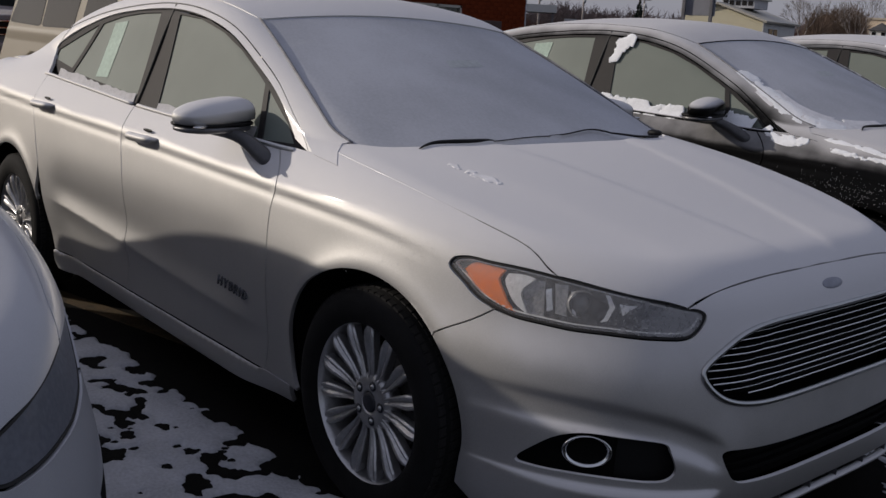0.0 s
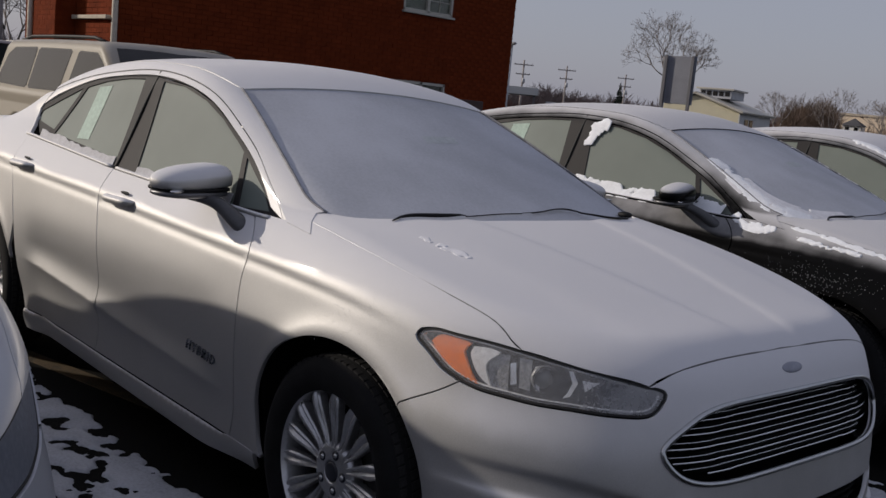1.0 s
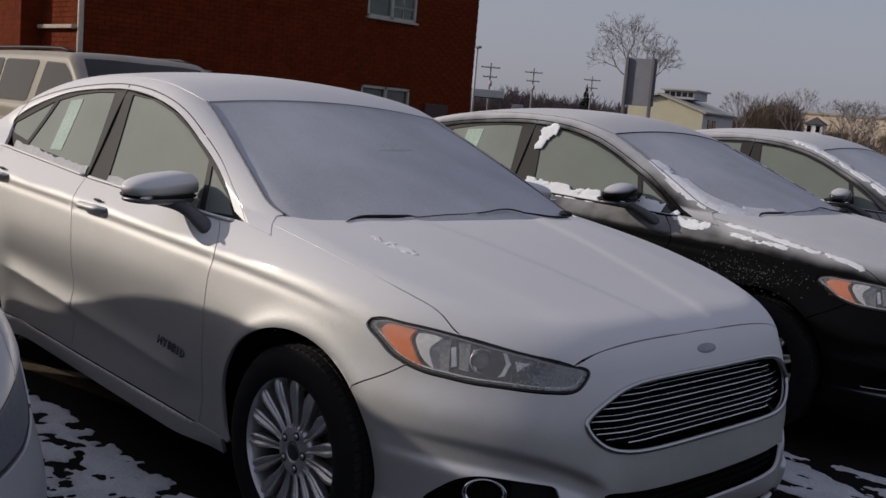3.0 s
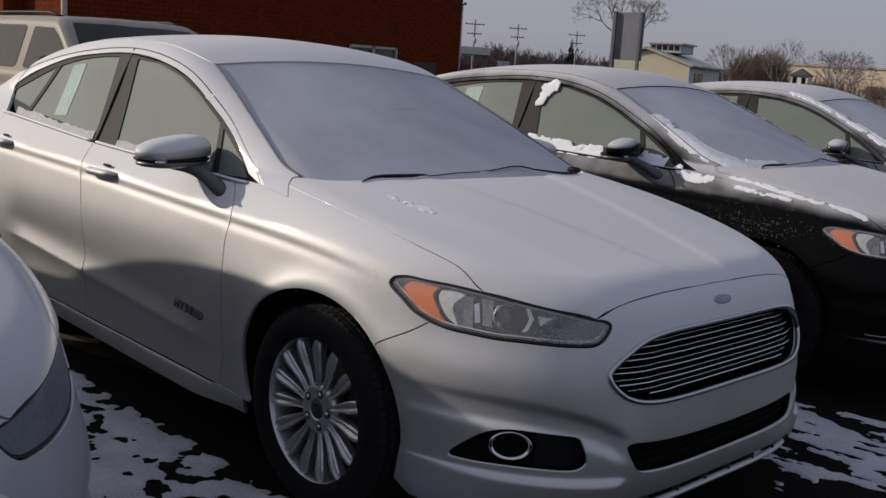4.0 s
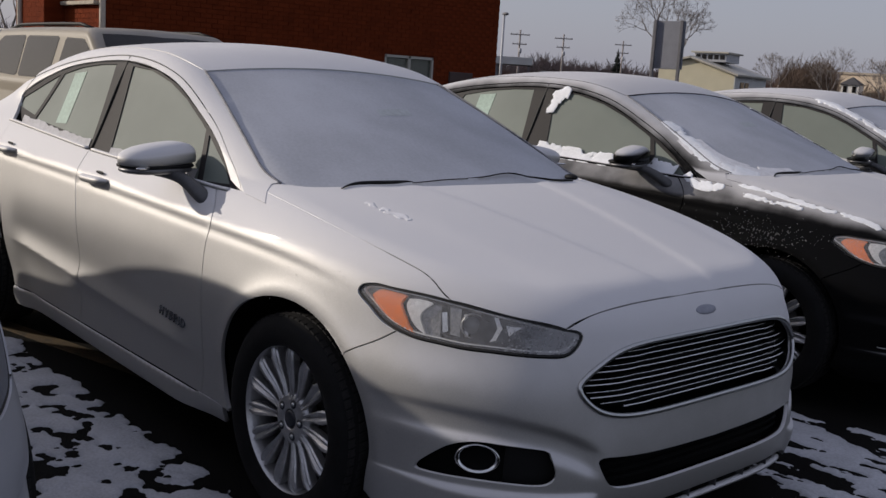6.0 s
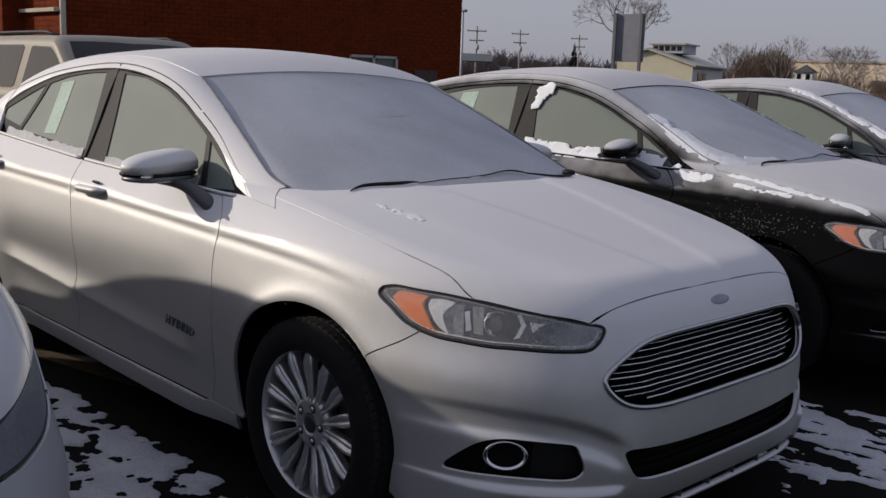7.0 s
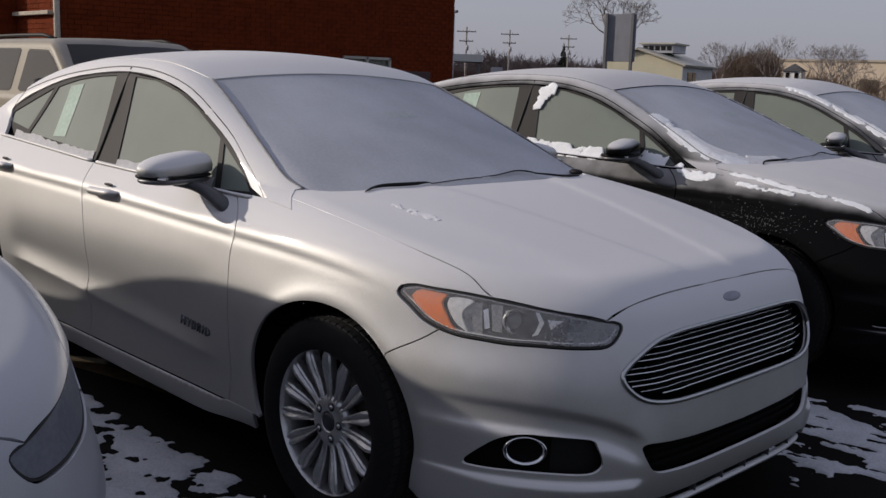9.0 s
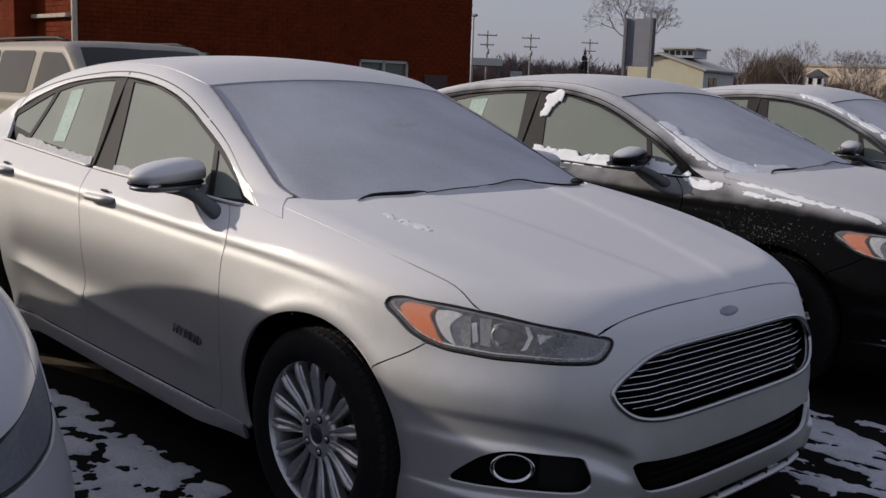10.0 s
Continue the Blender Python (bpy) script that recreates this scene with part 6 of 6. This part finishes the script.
thicket("scrub_row", [(-124, 116), (-108, 130), (-90, 143), (-70, 155), (-50, 163)], 900, 3.2, 4.8, 8, RUSSET, 29, "dense red-brown scrub below far woods", 0.12, 40)
thicket("far_woods", [(-190, 20), (-170, 45), (-160, 75), (-150, 105)], 420, 6.0, 9.5, 16, TWIGS, 17, "bare winter woods beyond the road", 0.09, 26)
# Out of view: trees mirrored in the wagon's windows, extended to block low sky.
thicket("far_woods", [(34, -40), (0, -46), (-30, -46), (-44, -34), (-54, -14), (-60, 2)], 260, 8.0, 11.0, 10, BARK, 23, "bare woods behind the car park", 0.06, 40)
bare_tree("bare_tree", (-33.0, 46.2, 0), 8.0, 1.12, 7, "tall leafless tree with fine branches", 0.5, 7)
bare_tree("bare_tree", (-37.2, 64.6, 0), 4.9, 0.85, 11, "leafless tree among brown scrub", 0.5, 6)
for x, y, h, seed in ((-25.5, 57.2, 4.3, 73), (-24.3, 55.5, 4.2, 77), (-22.7, 54.1, 3.8, 79)):
    bare_tree("bare_tree", (x, y, 0), h, 1.0, seed, "small leafless tree before a tan building", 0.45, 6)
bare_tree("bare_tree", (-34.0, 66.4, 0), 5.4, 0.85, 21, "leafless tree among brown scrub", 0.5, 6)
bare_tree("bare_tree", (-58.0, 17.6, 0), 8.0, 1.1, 31, "leafless tree across the road", 0.5, 6)
bare_tree("bare_tree", (-60.0, 20.4, 0), 9.0, 1.1, 37, "leafless tree across the road", 0.5, 6)
bare_tree("bare_tree", (-66.0, 23.6, 0), 9.0, 1.1, 41, "leafless tree across the road", 0.5, 6)


def spruce(at, high, seed):
    rng = random.Random(seed)
    tree = thing("spruce", "dark green spruce across the road", "tree", m=pose(*at))
    part("trunk", sweep([(0, 0, 0), (0, 0, high * 0.95)], [high * 0.02, 0.02], 6), BARK, tree)
    verts, faces = [], []
    for i in range(520):
        t = rng.random() ** 0.8
        z, r = high * (0.12 + 0.86 * t), high * 0.26 * (1 - t) * rng.uniform(0.6, 1.1)
        a = rng.uniform(0, 2 * math.pi)
        d, s = Vector((math.cos(a), math.sin(a), 0)), Vector((-math.sin(a), math.cos(a), 0))
        k, w = len(verts), 0.10 * r + 0.10
        foot, tip = Vector((0, 0, z)) + d * r * 0.15, Vector((0, 0, z - 0.22 * r)) + d * r
        verts += [tuple(foot), tuple((foot + tip) / 2 + s * w), tuple(tip), tuple((foot + tip) / 2 - s * w), tuple((foot + tip) / 2 - Vector((0, 0, w)))]
        faces += [(k, k + 1, k + 2, k + 3), (k, k + 4, k + 2)]
    me = bpy.data.meshes.new("crown")
    me.from_pydata(verts, [], faces)
    part("crown", me, NEEDLE, tree)


spruce((-66.0, 16.6, 0), 4.8, 3)
spruce((-84.0, 104.5, 0), 7.0, 8)


def utility_pole(at, high, turn):
    pole = thing("utility_pole", "weathered wooden utility pole with crossarms", "pole", "utility poles", m=pose(*at, 0, 0, turn))
    part("post", sweep([(0, 0, 0), (0, 0, high)], [0.12, 0.09], 8), WOODPOLE, pole)
    for z, w in ((high - 0.5, 2.6), (high - 1.5, 1.9)):
        part("crossarm", box(0.10, w * 0.8, 0.11, 0.01, (0.10, 0, z)), WOODPOLE, pole)
        for y in (-w * 0.36, -w / 8, w / 8, w * 0.36):
            part("insulator", pebble(0.035, 0.035, 0.07, 2.2, (0.10, y, z + 0.10), None, 8), POST, pole)
    part("transformer", pebble(0.16, 0.16, 0.30, 3.5, (0.18, 0.12, high - 2.2), None, 12), GALV, pole)


for at, h, turn in (((-74.5, 76.1, 0), 7.1, -48), ((-77.8, 86.7, 0), 7.4, -48), ((-78.8, 98.9, 0), 7.5, -48)):
    utility_pole(at, h, turn)

# overhead wires, with their own poles out to the sides
for k, (a, b, sag) in enumerate((((-35.7, 9.7, 4.47), (14.0, 42.4, 7.60), 0.04), ((-35.7, 9.7, 3.70), (14.0, 42.4, 8.61), 0.03))):
    pts = [Vector(a).lerp(Vector(b), t) - Vector((0, 0, sag * 4 * t * (1 - t))) for t in np.linspace(0, 1, 40)]
    tagged(part("overhead_wire", sweep(pts, 0.020 if k == 0 else 0.010, 5), PLASTIC, None), "black overhead wire across the sky", "wire")
for at, h in (((14.0, 42.4, 0), 9.0),):
    utility_pole(at, h, -54)

# back of a roadside sign
sign = thing("road_sign", "grey back of a large sign on two posts", "sign", m=pose(-12.95, 18.42, 0, 0, 0, 16))
part("sign_panel", box(0.84, 0.03, 1.17, 0.008, (0, 0.05, 2.56)), SIGNBACK, sign, "grey sheet metal back")
for x in (-0.34, 0.34):
    part("post", box(0.075, 0.075, 3.16, 0.006, (x, 0, 1.58)), POST, sign)
small = thing("small_sign", "small pale sign board beyond the cars", "sign", m=pose(-30.6, 33.2, 0, 0, 0, 40))
part("post", box(0.06, 0.06, 1.5, 0, (0, 0, 0.75)), POST, small)
part("board", box(0.55, 0.04, 0.62, 0.01, (0, -0.05, 1.75)), GALV, small)

# thin lamp post and canopy by the building
lamp = thing("lamp_post", "thin pale metal lamp post", "lamp post", m=pose(-26.0, 25.6, 0))
part("post", sweep([(0, 0, 0), (0, 0, 4.0)], [0.06, 0.04], 8), GALV, lamp)
part("lamp_head", pebble(0.16, 0.07, 0.06, 2.5, (0.06, 0, 4.02), None, 12), POST, lamp)
shelter = thing("canopy", "small flat white canopy on posts", "canopy", m=pose(-29.2, 29.5, 0, 0, 0, 44))
part("roof_slab", box(1.7, 2.2, 0.34, 0.02, (0, 1.0, 2.38)), PALE, shelter)
for x, y in ((-0.7, 0.1), (0.7, 0.1), (-0.7, 1.9), (0.7, 1.9)):
    part("post", box(0.08, 0.08, 2.21, 0, (x, y, 1.105)), POST, shelter)

# cream house with a raised row of windows
house = thing("house", "cream-sided low house with a raised clerestory", "house", m=pose(-24.6, 39.73, 0, 0, 0, 14.5) @ Matrix.Diagonal((0.95, 0.66, 1, 1)))
bm = bmesh.new()
outline = [(0, 0), (0, 2.42), (-2.3, 3.12), (-4.0, 2.75), (-4.0, 0)]
for y in (0, 7.5):
    bm.faces.new([bm.verts.new((x, y, z)) for x, z in outline])
bm.verts.ensure_lookup_table()
for i in range(5):
    bm.faces.new((bm.verts[i], bm.verts[(i + 1) % 5], bm.verts[5 + (i + 1) % 5], bm.verts[5 + i]))
bmesh.ops.recalc_face_normals(bm, faces=bm.faces)
part("wall", bm, CREAM, house, "cream lap siding")
part("side_wall", box(0.05, 7.5, 2.42, 0, (0.028, 3.75, 1.21)), PALE, house, "grey-white side wall")
for a, b in (((0.25, 2.40), (-2.35, 3.19)), ((-2.25, 3.19), (-4.2, 2.76))):
    mid = ((a[0] + b[0]) / 2, 3.75, (a[1] + b[1]) / 2 + 0.02)
    part("roof", box(math.hypot(a[0] - b[0], a[1] - b[1]), 8.1, 0.10, 0.01, mid, Matrix.Rotation(math.atan2(-(b[1] - a[1]), b[0] - a[0]), 4, "Y")), WOODWHITE, house, "snowy pale roof edge")
part("clerestory", box(1.7, 3.0, 0.42, 0.01, (-1.75, 3.2, 3.26)), GALV, house, "grey raised clerestory")
part("clerestory_roof", box(2.0, 3.4, 0.08, 0.01, (-1.75, 3.2, 3.50)), WOODWHITE, house)
for i in range(5):
    part("clerestory_window", box(0.24, 0.03, 0.22, 0, (-1.11 - 0.32 * i, 1.69, 3.28)), CARGLASS, house)
for y in (1.6, 2.7):
    part("window", box(0.04, 0.8, 0.75, 0, (0.07, y, 1.75)), CARGLASS, house, "dark window")

# tan building and a small cupola
tan = thing("long_building", "long low tan building behind scrub", "building", m=pose(-39.0, 77.5, 0, 0, 0, 12))
part("wall", box(40, 8, 3.85, 0, (20, 4, 1.925)), TAN, tan)
part("parapet", box(40.2, 8.2, 0.18, 0.01, (20, 4, 3.94)), STONE, tan)
for i in range(9):
    part("window", box(1.4, 0.06, 1.0, 0, (3 + 4 * i, -0.02, 2.0)), PANE, tan)
kiosk = thing("kiosk", "small white kiosk with a grey peaked roof", "kiosk", m=pose(-37.0, 76.0, 0, 0, 0, 12))
part("wall", box(1.45, 1.35, 2.98, 0.01, (0, 0, 1.49)), LIMEWASH, kiosk)
bm = bmesh.new()
bmesh.ops.create_cone(bm, cap_ends=True, segments=4, radius1=1.2, radius2=0.02, depth=0.62, matrix=Matrix.Translation((0, 0, 3.30)) @ Matrix.Rotation(radians(45), 4, "Z"))
part("roof", bm, SLATEROOF, kiosk)
for x in (-0.35, 0.35):
    part("window", box(0.3, 0.04, 0.5, 0, (x, -0.69, 2.62)), CARGLASS, kiosk)

# across the road, beyond the wagon
far_house = thing("house", "low far house with a dark roof", "house", m=pose(-128.0, 22.0, 0, 0, 0, 20) @ Matrix.Diagonal((1.25, 1.25, 1.25, 1)))
part("wall", box(8, 12, 2.3, 0, (-4, 0, 1.15)), PALE, far_house)
bm = bmesh.new()
for y in (-6.4, 6.4):
    for q in ((0.5, 2.2), (-4, 3.9), (-8.5, 2.2)):
        bm.verts.new((q[0], y, q[1]))
bm.verts.ensure_lookup_table()
v = bm.verts
for f in ((0, 1, 2), (5, 4, 3), (0, 3, 4, 1), (1, 4, 5, 2), (2, 5, 3, 0)):
    bm.faces.new([v[i] for i in f])
part("roof", bm, SLATEROOF, far_house)
red_sign = thing("stop_sign", "small red sign board across the road", "sign", m=pose(-45.4, 12.17, 0, 0, 0, 70))
part("post", box(0.07, 0.07, 2.0, 0, (0, 0, 1.0)), POST, red_sign)
part("board", lathe([(0.0005, -0.06), (0.42, -0.06), (0.42, -0.03), (0.0005, -0.03)], 8), RED, red_sign, "", pose(0, 0, 2.3, 0, 22.5, 0))
street_pole = thing("street_pole", "tall dark street pole across the road", "pole", m=pose(-35.7, 9.7, 0))
part("post", sweep([(0, 0, 0), (0, 0, 6.5)], [0.10, 0.08], 8), WOODPOLE, street_pole)
cabinet = thing("utility_cabinet", "white utility cabinet beside a building", "cabinet", m=pose(-24.6, 6.6, 0, 0, 0, 20))
part("body", box(0.45, 0.45, 1.95, 0.02, (0, 0, 0.975)), WOODWHITE, cabinet)
